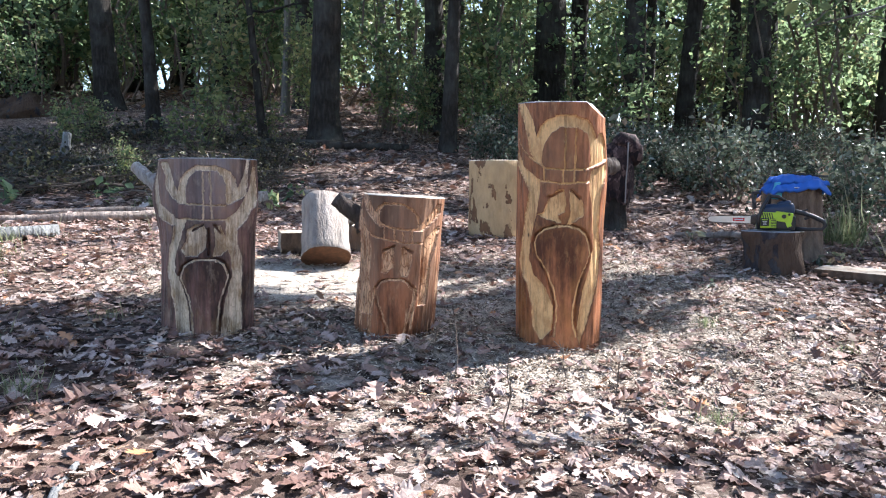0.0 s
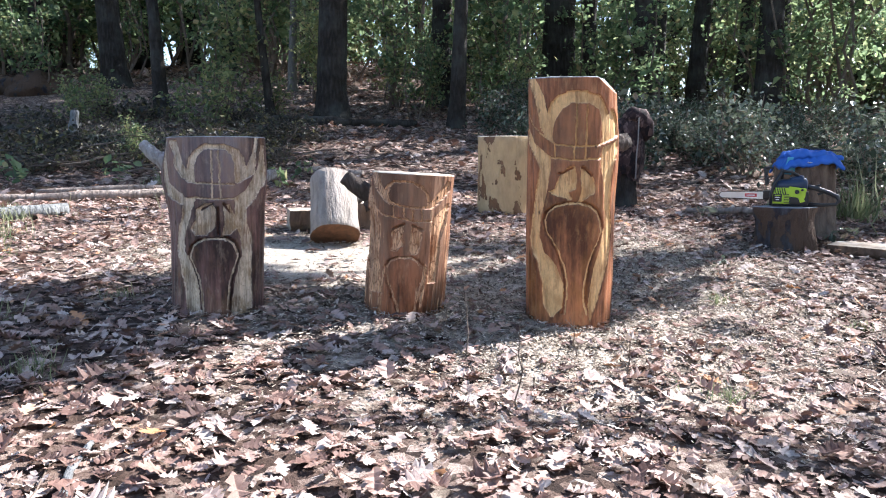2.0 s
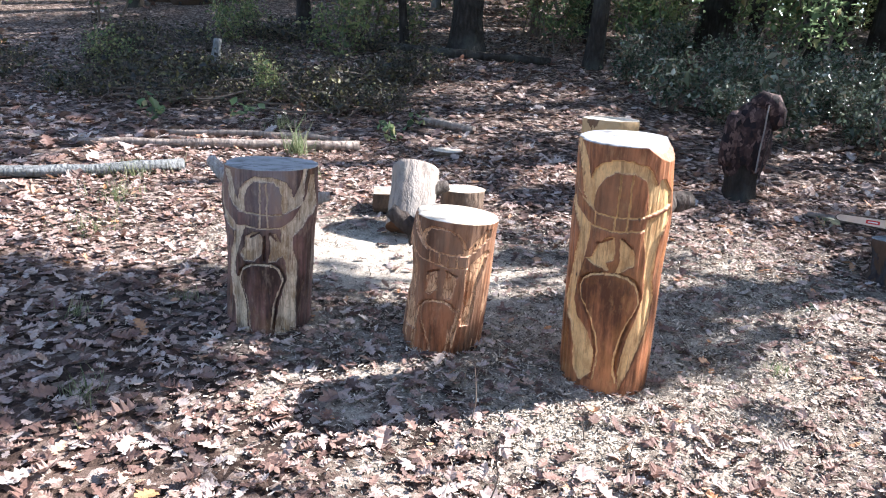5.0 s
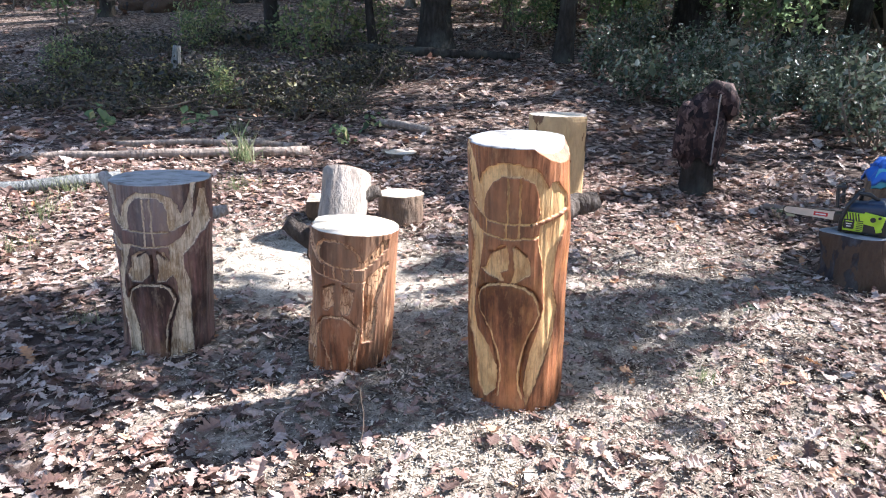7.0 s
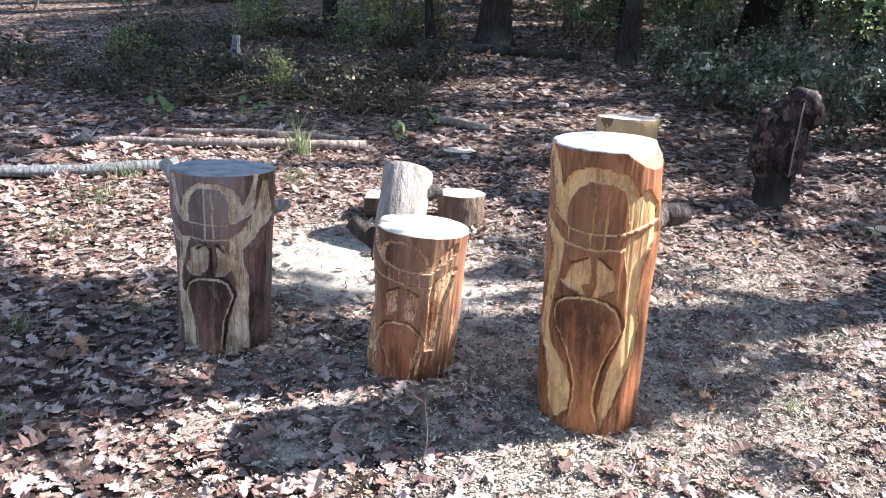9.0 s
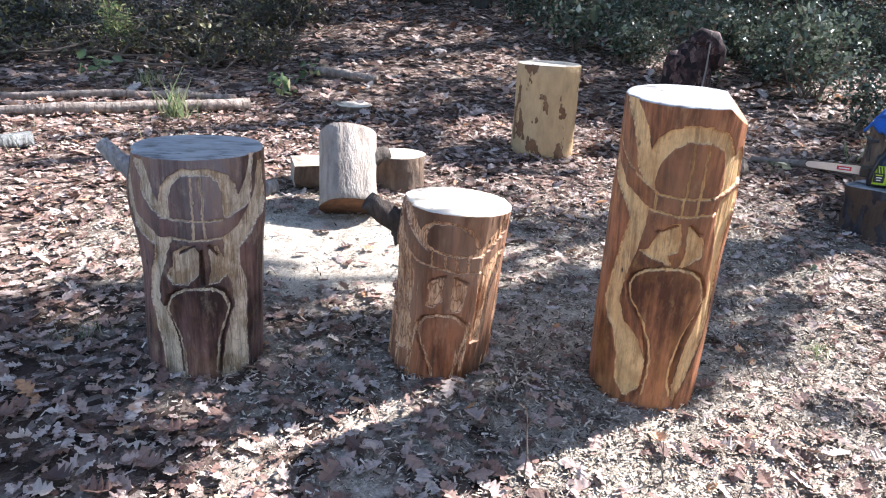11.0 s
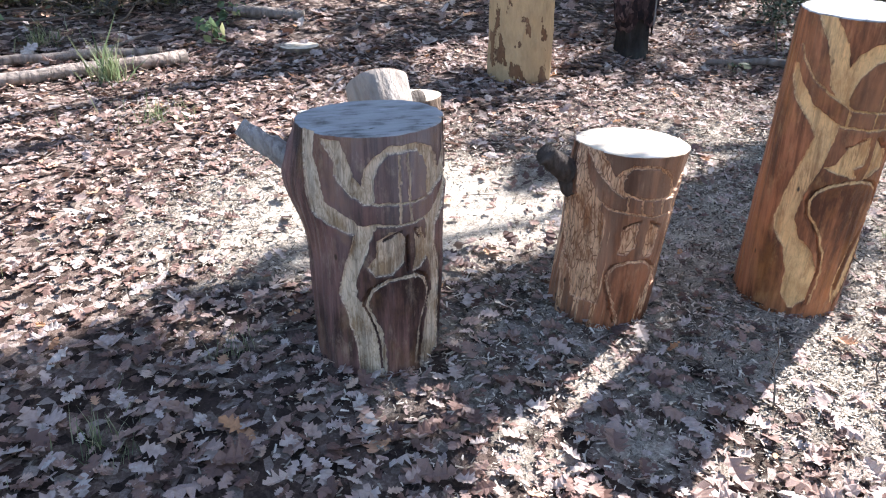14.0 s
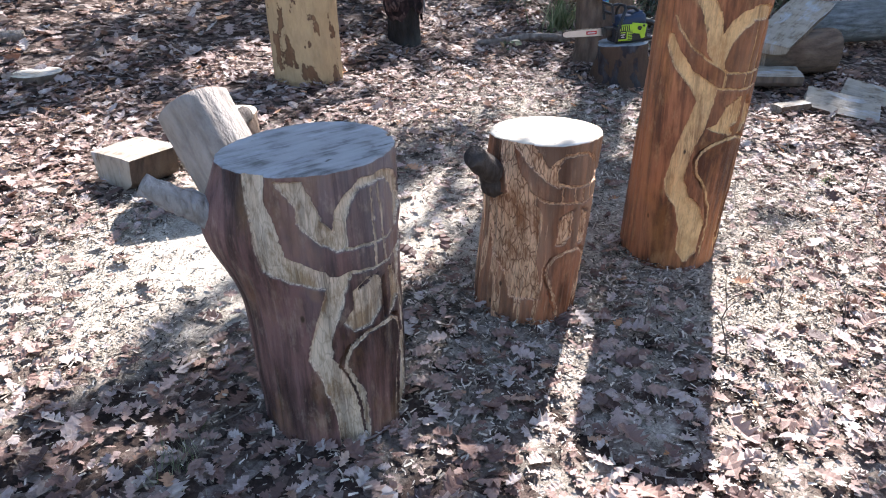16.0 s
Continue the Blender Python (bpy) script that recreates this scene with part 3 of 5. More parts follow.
# tall trees added beside the clearing, whose unseen crowns break up the sun
def sunlit(x, y):
    """The gaps left on purpose in the crowns: places on the floor where the sun comes through."""
    near = ((0.2, 2.4, 0.95, 0.42), (1.5, 2.65, 1.0, 0.42), (-0.45, 2.93, 0.75, 0.36), (-1.75, 3.25, 0.2, 0.12), (-0.62, 4.14, 0.82, 0.5), (-2.3, 4.1, 1.0, 0.85), (-3.2, 4.6, 0.8, 0.6), (-0.8, 2.5, 0.45, 0.28),
            (2.25, 3.75, 0.9, 0.4), (1.25, 3.05, 0.6, 0.3), (2.3, 4.6, 0.5, 0.25), (1.4, 4.0, 0.3, 0.15), (1.1, 4.7, 0.4, 0.15), (1.6, 5.7, 0.5, 0.2), (3.1, 5.1, 0.7, 0.5), (1.1, 5.2, 0.4, 0.2), (0.4, 1.4, 0.8, 0.4), (1.6, 1.4, 0.6, 0.4), (1.9, 4.6, 0.35, 0.18), (0.7, 4.2, 0.3, 0.12), (-0.45, 1.75, 0.45, 0.3), (-1.15, 1.75, 0.45, 0.2))
    far = ((-2.7, 6.2, 1.5, 0.65), (0.75, 6.1, 0.4, 0.28), (0.2, 6.75, 0.55, 0.3), (-0.95, 5.2, 0.6, 0.4), (-1.1, 7.3, 0.5, 0.3), (0.1, 5.2, 0.5, 0.2), (-1.7, 5.4, 0.5, 0.4), (-1.3, 8.2, 0.8, 0.3), (0.3, 8.6, 0.9, 0.45), (2.9, 9.0, 1.4, 0.8),
           (-1.2, 9.6, 1.4, 0.6), (-2.6, 10.7, 1.6, 0.6), (4.6, 8.2, 2.4, 1.6), (2.6, 7.0, 0.8, 0.4), (-3.6, 8.3, 0.8, 0.3), (-4.6, 9.6, 0.9, 0.4))
    spots = near + far
    return any(((x - a) / (c + 0.2)) ** 2 + ((y - b) / (d + 0.2)) ** 2 < 1 for a, b, c, d in spots)


big = [(6.8, 7.62), (8.6, 5.2), (9.2, 9.1), (8.5, 11.95), (11.0, 6.8), (8.0, 11.8), (11.2, 10.2), (6.6, 4.4), (3.4, 13.1), (-0.3, 14.4), (5.3, 12.4), (-3.4, 17.2), (8.4, 2.6)]
clumps = [[] for b in big]
crown = random.Random(5)
tries = 0
while tries < 2950:
    tries += 1
    x, y = crown.uniform(-9, 6.5), crown.uniform(-0.5, 11.5)
    # extra clumps over the parts of the floor that need more shade
    if tries % 12 == 1:
        x, y = crown.uniform(-1.9, 1.0), crown.uniform(2.9, 4.4)
    if tries % 24 == 5:
        x, y = crown.uniform(-2.8, -1.35), crown.uniform(2.4, 3.3)
    if tries % 10 == 4:
        x, y = crown.uniform(-10.0, -3.5), crown.uniform(10.5, 17.0)
    if tries % 18 == 0:
        x, y = crown.uniform(2.7, 4.6), crown.uniform(3.2, 4.9)
    if sunlit(x, y):
        continue
    s = crown.uniform(9.5, 14.0)
    p = Vector((x, y, gz(x, y))) + SUN_DIR * s
    i = min(range(len(big)), key=lambda j: math.hypot(p.x - big[j][0], p.y - big[j][1]))
    if math.hypot(p.x - big[i][0], p.y - big[i][1]) < 5.5:
        clumps[i].append((p.x - big[i][0], p.y - big[i][1], p.z - gz(*big[i])))
for i, ((x, y), cl) in enumerate(zip(big, clumps)):
    cl = cl or [(0.3, 0, 9.0)]
    t = thing("tree", pose(x, y, gz(x, y)), "tall broadleaf tree added to shade the clearing", "tree", "forest trees")
    bm, _ = trunk_mesh(0.22, 12.0, 100 + i, limbs=0)
    for k, c in enumerate(cl[::40]):
        z0 = max(2.5, c[2] - 2.2)
        tube(bm, bent((0, 0, z0), c, 6, 0.15, k), (0.06, 0.05, 0.04, 0.03, 0.02, 0.008), 5)
    part("trunk", bm, BARK, t, soft=True)
    part("crown", foliage("crown", cl, 0.17, 15, 0.2, 200 + i, 0.8), CANOPY, t)
    if i == 7:
        o = Vector((x, y, gz(x, y)))
        way = [Vector(p) - o for p in ((6.55, 4.42, 3.3), (5.4, 4.8, 3.0), (4.3, 5.0, 2.6), (3.4, 5.1, 2.28), (2.9, 5.12, 2.12), (2.5, 5.1, 2.02))]
        bough = part("low_branch", tube(bmesh.new(), way, (0.05, 0.035, 0.024, 0.013, 0.008, 0.004), 8, 0.15), BARK_PALE, t, "thin pale branch with a few yellowing leaves", True)
        tips = [Vector(p) - o for p in ((2.42, 5.05, 2.12), (2.75, 4.95, 2.22), (2.85, 5.2, 1.93), (3.1, 5.0, 2.02), (3.25, 5.25, 2.3), (3.5, 4.95, 2.1))]
        for k, q in enumerate(tips):
            part("twig", tube(bmesh.new(), bent(way[5 - k // 2], q, 5, 0.2, k), (0.005, 0.004, 0.0035, 0.003, 0.002), 5), BARK_PALE, bough)
        part("foliage", foliage("foliage", [tuple(q) for q in tips], 0.06, 4, 0.085, 260), YELLOW, bough)


# ---- the carved logs ----
def strip(T, V, rows, radius, soft=0.004):
    """Mask of a strip on a log: rows of (height, first angle, last angle)."""
    v, lo, hi = zip(*rows)
    side = np.minimum(T - np.interp(V, v, lo), np.interp(V, v, hi) - T) * radius
    ends = np.minimum(V - v[0], v[-1] - V) * 0.9
    return np.clip(np.minimum(side, ends + 0.004) / soft + 0.5, 0, 1)


def stroke(T, V, pts, radius, tall, half):
    """Mask of a cut along a line of (angle, height)."""
    best = np.full(T.shape, 9.0)
    for (a0, v0), (a1, v1) in zip(pts, pts[1:]):
        dx, dy = (a1 - a0) * radius, (v1 - v0) * tall
        px, py = (T - a0) * radius, (V - v0) * tall
        f = np.clip((px * dx + py * dy) / (dx * dx + dy * dy), 0, 1)
        best = np.minimum(best, np.hypot(px - f * dx, py - f * dy))
    return np.clip((half - best) / 0.003 + 0.5, 0, 1)


def relief(T, V, design, radius, tall):
    """Paleness and depth of a carved face: horns, dome ring, brow band, side locks, moustache and drop-shaped panel."""
    pale, deep = np.zeros_like(T), np.zeros_like(T)
    for rows in design["pale"]:
        pale = np.maximum(pale, strip(T, V, rows, radius))
    outer, inner = design["ring"]
    ring = strip(T, V, outer, radius)
    dome = strip(T, V, inner, radius)
    pale = np.maximum(pale * (1 - dome), np.clip(ring - dome, 0, 1))
    deep = pale * 0.8
    panel = strip(T, V, design["panel"], radius, 0.003)
    v, lo, hi = zip(*design["panel"])
    edge = [(a, h) for h, a in zip(v, lo)] + [(a, h) for h, a in reversed(list(zip(v, hi)))]
    rim = stroke(T, V, edge, radius, tall, 0.0035) * (V > 0.09)
    out = [(a - 0.06, h) for h, a in zip(v, lo)] + [(a + 0.06, h + 0.004) for h, a in reversed(list(zip(v, hi)))]
    trench = stroke(T, V, out, radius, tall, 0.0045) * (V > 0.09) * (1 - rim)
    pale = np.where((panel > 0.5) & (pale < 0.3), -0.4, pale)
    for pts in design["lines"]:
        cut = stroke(T, V, pts, radius, tall, 0.0032)
        pale, deep = np.maximum(pale, cut * 0.9), np.maximum(deep, cut * 0.7)
    pale, deep = np.maximum(pale, rim * 0.8), np.maximum(deep, rim * 0.35)
    # trench and slits get the lowest paleness, painting in the groove shade
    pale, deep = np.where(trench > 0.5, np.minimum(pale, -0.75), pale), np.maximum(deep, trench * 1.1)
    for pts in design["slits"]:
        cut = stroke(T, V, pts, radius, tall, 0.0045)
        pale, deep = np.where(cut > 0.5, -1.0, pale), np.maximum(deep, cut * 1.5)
    return pale, deep


def carved_log(name, base, top, z0, z1, rx, ry, face, design, mats, label, seed, stubs=(), tilt=(0, 0), chamfer=None, rag=1.0, bulge=(), fluted=0.0, widen=0.0, streaks=0.0, stripped=0.0):
    """A standing log with a carved front: rings from foot to top, the top closed by a dished sawn face."""
    nu, nv = 420, 380
    th = np.linspace(-np.pi, np.pi, nu, endpoint=False)
    vv = np.linspace(0, 1, nv)
    T, V = np.meshgrid(th, vv)
    ns = np.array([[noise.noise(Vector((math.cos(t) * 1.3, math.sin(t) * 1.3, v * 2.0 + seed))) for t in th[::4]] for v in vv[::6]])
    N1 = np.array([np.interp(th, th[::4], row, period=2 * np.pi) for row in ns])
    N1 = np.array([np.interp(vv, vv[::6], N1[:, k]) for k in range(nu)]).T
    rg = np.random.default_rng(seed)
    jag = rg.normal(0, 1, (nv // 4 + 2, nu // 3))
    J = np.array([np.interp(np.arange(nu), np.arange(nu // 3) * 3, row) for row in jag])
    J = np.array([np.interp(np.arange(nv), np.arange(nv // 4 + 2) * 4, J[:, k]) for k in range(nu)]).T
    def field(fu, fv, k):
        """Smooth noise over the surface, fu and fv waves round and along."""
        q = np.array([[noise.noise(Vector((math.cos(t) * fu, math.sin(t) * fu, v * fv + k))) for t in th[::3]] for v in vv[::4]])
        q = np.array([np.interp(th, th[::3], row, period=2 * np.pi) for row in q])
        return np.array([np.interp(vv, vv[::4], q[:, j]) for j in range(nu)]).T

    N2, N3, N4 = field(5, 16, seed + 3), field(11, 3.5, seed + 7), field(3, 5, seed + 11)
    A = np.abs(T)
    s = np.sign(T) * np.where(A < 1.0, np.sin(A), 0.8415 + (A - 1.0) * 0.5403)
    pale, deep = relief(T + 0.006 * rag * J + 0.012 * N1 + 0.016 * rag * N2, V + 0.0014 * rag * np.roll(J, 17, 1) + 0.003 * N2, design, (rx + ry) / 2, z1 - z0)
    pale = np.where(pale > 0, pale * np.clip(0.95 + 0.7 * N4, 0.5, 1), pale)
    side = np.clip((np.abs(s) - 0.25) / 0.3, 0, 1) * np.clip(1.25 - V / streaks, 0, 1) if streaks else 0
    pale = np.maximum(pale, np.clip((N3 - 0.12) * 6, 0, 0.85) * side)
    bare = stripped * np.clip(1 - np.abs(s + 0.92) / 0.38, 0, 1) ** 0.5 * np.clip((V - 0.12) / 0.2, 0, 1) * np.clip((0.86 - V) / 0.1, 0, 1)
    pale = np.maximum(pale, bare * np.clip(0.75 + 1.6 * N3, 0, 1))
    flute = fluted * np.abs(np.sin(T * 23 + 3 * N1)) * np.clip(1 - V / 0.45, 0, 1)
    R = 1 + 0.05 * N1 + 0.025 * N3 - flute + widen * (V - 0.4)
    for a, v0, amp, wide in bulge:
        R = R + amp * np.exp(-((np.angle(np.exp(1j * (T - a))) / 0.5) ** 2) - ((V - v0) / wide) ** 2)
    cut = 0.013 * deep
    ang = T - np.pi / 2 + radians(face)
    X = (rx * R - cut) * np.cos(ang)
    Y = (ry * R - cut) * np.sin(ang)
    X = X + base[0] + (top[0] - base[0]) * V
    Y = Y + base[1] + (top[1] - base[1]) * V
    ztop = z1 + tilt[0] * (X - top[0]) + tilt[1] * (Y - top[1])
    Z = z0 + (ztop - z0) * V
    rim = np.stack([X[-1], Y[-1], Z[-1]], 1)

    def clip(p):
        """Cuts off the corner beyond the chamfer's plane."""
        if chamfer is None:
            return p
        nrm, off = np.array(chamfer[:3]), chamfer[3]
        over = np.clip((p - np.array((top[0], top[1], z1))) @ nrm - off, 0, None)
        return p - over[:, None] * nrm

    X, Y, Z = clip(np.stack([X.ravel(), Y.ravel(), Z.ravel()], 1)).T.reshape(3, nv, nu)
    verts = np.stack([X.ravel(), Y.ravel(), Z.ravel()], 1).tolist()
    carve = pale.ravel().tolist()
    idx = np.arange(nu * (nv - 1))
    a, b = idx, (idx // nu) * nu + (idx % nu + 1) % nu
    faces = np.stack([a, b, b + nu, a + nu], 1).tolist()
    mat_of = [0] * len(faces)
    # the sawn top, in rings towards the middle
    last = (nv - 1) * nu
    mid = rim.mean(0)
    prev = last
    for f in (0.985, 0.93, 0.86, 0.78, 0.7, 0.6, 0.45, 0.2):
        ring = mid + (rim - mid) * f
        ring[:, 2] += 0.004 if f > 0.95 else 0.004 + 0.004 * np.array([noise.noise(Vector((p[0] * 14, p[1] * 14, seed))) for p in ring])
        start = len(verts)
        verts += clip(ring).tolist()
        carve += [1.0] * nu
        for k in range(nu):
            faces.append((prev + k, prev + (k + 1) % nu, start + (k + 1) % nu, start + k))
            mat_of.append(1)
        prev = start
    verts.append((mid + np.array((0, 0, 0.004))).tolist())
    carve.append(1.0)
    for k in range(nu):
        faces.append((prev + k, prev + (k + 1) % nu, len(verts) - 1))
        mat_of.append(1)
    # branch stubs
    for k, (p, q, r0, r1) in enumerate(stubs):
        bm = bmesh.new()
        n = 12
        pts = bent(p, q, n, 0.12, seed + k)
        rad = [r0 * (1.5 - 0.5 * min(1, i / 3)) + (r1 - r0) * i / (n - 1) for i in range(n)]
        tube(bm, pts, rad, 18, 0.22, seed + k)
        bm.verts.index_update()
        off = len(verts)
        verts += [tuple(v.co) for v in bm.verts]
        carve += [-0.4] * len(bm.verts)
        faces += [tuple(off + v.index for v in f.verts) for f in bm.faces]
        mat_of += [2] * len(bm.faces)
        bm.free()
    me = mesh_from(name, verts, faces)
    at = me.attributes.new("carve", "FLOAT", "POINT")
    at.data.foreach_set("value", np.array(carve, np.float32))
    me.polygons.foreach_set("material_index", mat_of)
    me.polygons.foreach_set("use_smooth", [True] * len(faces))
    ob = part(name, me, mats)
    return tagged(ob, label, "carved log", "three carved logs")


# weathered grey with the bluish shade of the log tops put in
TOP_GREY = end_grain("weathered_shaded_top", (0.30, 0.30, 0.30), (0.13, 0.125, 0.12))
TOP_PALE = end_grain("fresh_sawn_top", (0.66, 0.56, 0.43), (0.42, 0.31, 0.21))
STUB = bark("stub_bark", (0.035, 0.027, 0.023), (0.11, 0.085, 0.07), (0.26, 0.23, 0.21), 1.6)
PALE_STUB = bark("bare_stub_wood", (0.24, 0.19, 0.16), (0.56, 0.51, 0.47), (0.74, 0.70, 0.67), 2.4)
W_LEFT = carved_material("weathered_carved_wood", (0.105, 0.055, 0.046), (0.032, 0.016, 0.014), (0.64, 0.51, 0.37), (0.33, 0.225, 0.13), (0.21, 0.17, 0.165), 0.6)
W_MID = carved_material("red_brown_carved_wood", (0.20, 0.074, 0.034), (0.060, 0.022, 0.011), (0.72, 0.44, 0.255), (0.30, 0.13, 0.058), (0.34, 0.20, 0.125), 1.5)
W_TALL = carved_material("golden_carved_wood", (0.205, 0.080, 0.036), (0.085, 0.031, 0.015), (0.70, 0.45, 0.21), (0.54, 0.31, 0.135), (0.27, 0.14, 0.075), 0.3)
# the three carved faces: strips as (height, first angle, last angle), cuts as (angle, height)
GREY_RELIEF = dict(
    pale=(
        ((0.773, -0.58, -0.42), (0.808, -0.8, -0.53), (0.867, -0.97, -0.72), (0.925, -1.01, -0.79), (0.98, -1.18, -0.88)),
        ((0.77, 0.41, 0.54), (0.805, 0.41, 0.85), (0.85, 0.65, 0.9), (0.925, 0.81, 0.94), (1.002, 0.9, 1.05)),
        ((0.062, 0.28, 0.8), (0.137, 0.32, 0.8), (0.228, 0.36, 0.78), (0.32, 0.45, 0.77), (0.38, 0.54, 0.79), (0.472, 0.51, 0.79), (0.55, 0.38, 0.69), (0.625, 0.38, 0.65), (0.64, 0.38, 0.73), (0.685, 0.38, 0.91), (0.728, 0.65, 1.07), (0.788, 0.81, 1.48), (0.865, 1.01, 1.35), (0.958, 1.13, 1.28)),
        ((0.657, -0.85, -0.67), (0.685, -1.25, -0.68), (0.708, -1.48, -0.73), (0.764, -1.51, -1.17), (0.851, -1.5, -1.21), (0.933, -1.57, -1.32), (0.998, -1.59, -1.29)),
        ((0.072, -0.74, -0.32), (0.198, -0.77, -0.32), (0.318, -0.9, -0.46), (0.405, -1.06, -0.74), (0.478, -0.98, -0.74), (0.575, -0.84, -0.58), (0.643, -0.73, -0.49), (0.686, -0.76, -0.41)),
        ((0.498, -0.46, -0.19), (0.527, -0.56, -0.05), (0.571, -0.43, -0.02), (0.631, -0.42, -0.02), (0.655, -0.25, -0.09)),
        ((0.495, 0.12, 0.28), (0.538, 0.16, 0.49), (0.599, 0.16, 0.36), (0.645, 0.14, 0.26))),
    ring=(((0.778, -0.51, 0.44), (0.836, -0.6, 0.65), (0.895, -0.54, 0.58), (0.933, -0.43, 0.44), (0.959, -0.25, 0.2)),
          ((0.766, -0.44, 0.39), (0.822, -0.44, 0.39), (0.865, -0.42, 0.38), (0.91, -0.35, 0.3), (0.933, -0.25, 0.2))),
    panel=((0.072, -0.33, 0.19), (0.196, -0.35, 0.23), (0.271, -0.41, 0.28), (0.33, -0.51, 0.38), (0.374, -0.6, 0.43), (0.404, -0.57, 0.41), (0.445, -0.46, 0.32), (0.473, -0.27, 0.14)),
    lines=(((-0.44, 0.767), (-0.03, 0.76), (0.38, 0.756)), ((-0.51, 0.69), (-0.03, 0.681), (0.41, 0.681)), ((-0.08, 0.93), (-0.08, 0.69)), ((0.04, 0.93), (0.1, 0.689))),
    slits=(((-0.32, 0.626), (-0.09, 0.655)), ((0.14, 0.653), (0.28, 0.611)), ((0.03, 0.636), (0.03, 0.497))))
RED_RELIEF = dict(
    pale=(
        ((0.802, -0.49, -0.3), (0.835, -0.68, -0.42), (0.889, -0.89, -0.61), (0.962, -1.16, -0.83), (1.018, -1.42, -1.02)),
        ((0.786, 0.48, 0.64), (0.815, 0.47, 0.84), (0.85, 0.65, 0.99), (0.904, 0.86, 1.26), (0.96, 1.06, 1.25)),
        ((0.239, -0.92, -0.72), (0.347, -1.07, -0.71), (0.469, -1.13, -0.72), (0.615, -1.23, -0.72), (0.756, -1.32, -0.81), (0.863, -1.4, -1.1), (0.962, -1.57, -1.29), (1.052, -1.63, -1.39)),
        ((0.221, -1.07, -0.48), (0.342, -1.24, -0.57), (0.448, -1.6, -0.67), (0.572, -1.7, -0.66), (0.697, -1.7, -0.7), (0.752, -1.71, -0.91)),
        ((0.282, 0.67, 0.96), (0.397, 0.67, 1.03), (0.55, 0.65, 1), (0.661, 0.63, 1.15), (0.718, 0.69, 1.21), (0.808, 1.12, 1.3)),
        ((0.502, -0.32, -0.17), (0.54, -0.3, -0.04), (0.615, -0.32, -0.04), (0.663, -0.22, -0.06)),
        ((0.484, 0.18, 0.31), (0.521, 0.12, 0.37), (0.596, 0.15, 0.4), (0.663, 0.15, 0.29))),
    ring=(((0.808, -0.49, 0.58), (0.853, -0.63, 0.54), (0.89, -0.63, 0.44), (0.927, -0.53, 0.33), (0.953, -0.38, 0.11)),
          ((0.802, -0.36, 0.51), (0.835, -0.47, 0.5), (0.872, -0.5, 0.43), (0.913, -0.46, 0.3), (0.939, -0.37, 0.12))),
    panel=((0.038, -0.02, 0.34), (0.142, -0.1, 0.38), (0.217, -0.21, 0.45), (0.292, -0.33, 0.51), (0.348, -0.41, 0.53), (0.387, -0.41, 0.49), (0.434, -0.3, 0.33), (0.458, -0.12, 0.16)),
    lines=(((-0.5, 0.824), (-0.18, 0.796), (0.16, 0.785), (0.59, 0.79)), ((-1.26, 0.827), (-0.83, 0.758), (-0.55, 0.727), (-0.16, 0.712), (0.25, 0.696), (0.62, 0.7), (0.98, 0.736), (1.31, 0.787)), ((-0.33, 0.796), (-0.32, 0.722)), ((-0.07, 0.789), (-0.06, 0.708)), ((0.13, 0.785), (0.16, 0.704)), ((0.34, 0.784), (0.38, 0.703))),
    slits=(((-0.29, 0.648), (-0.04, 0.679)), ((0.17, 0.671), (0.38, 0.64))))
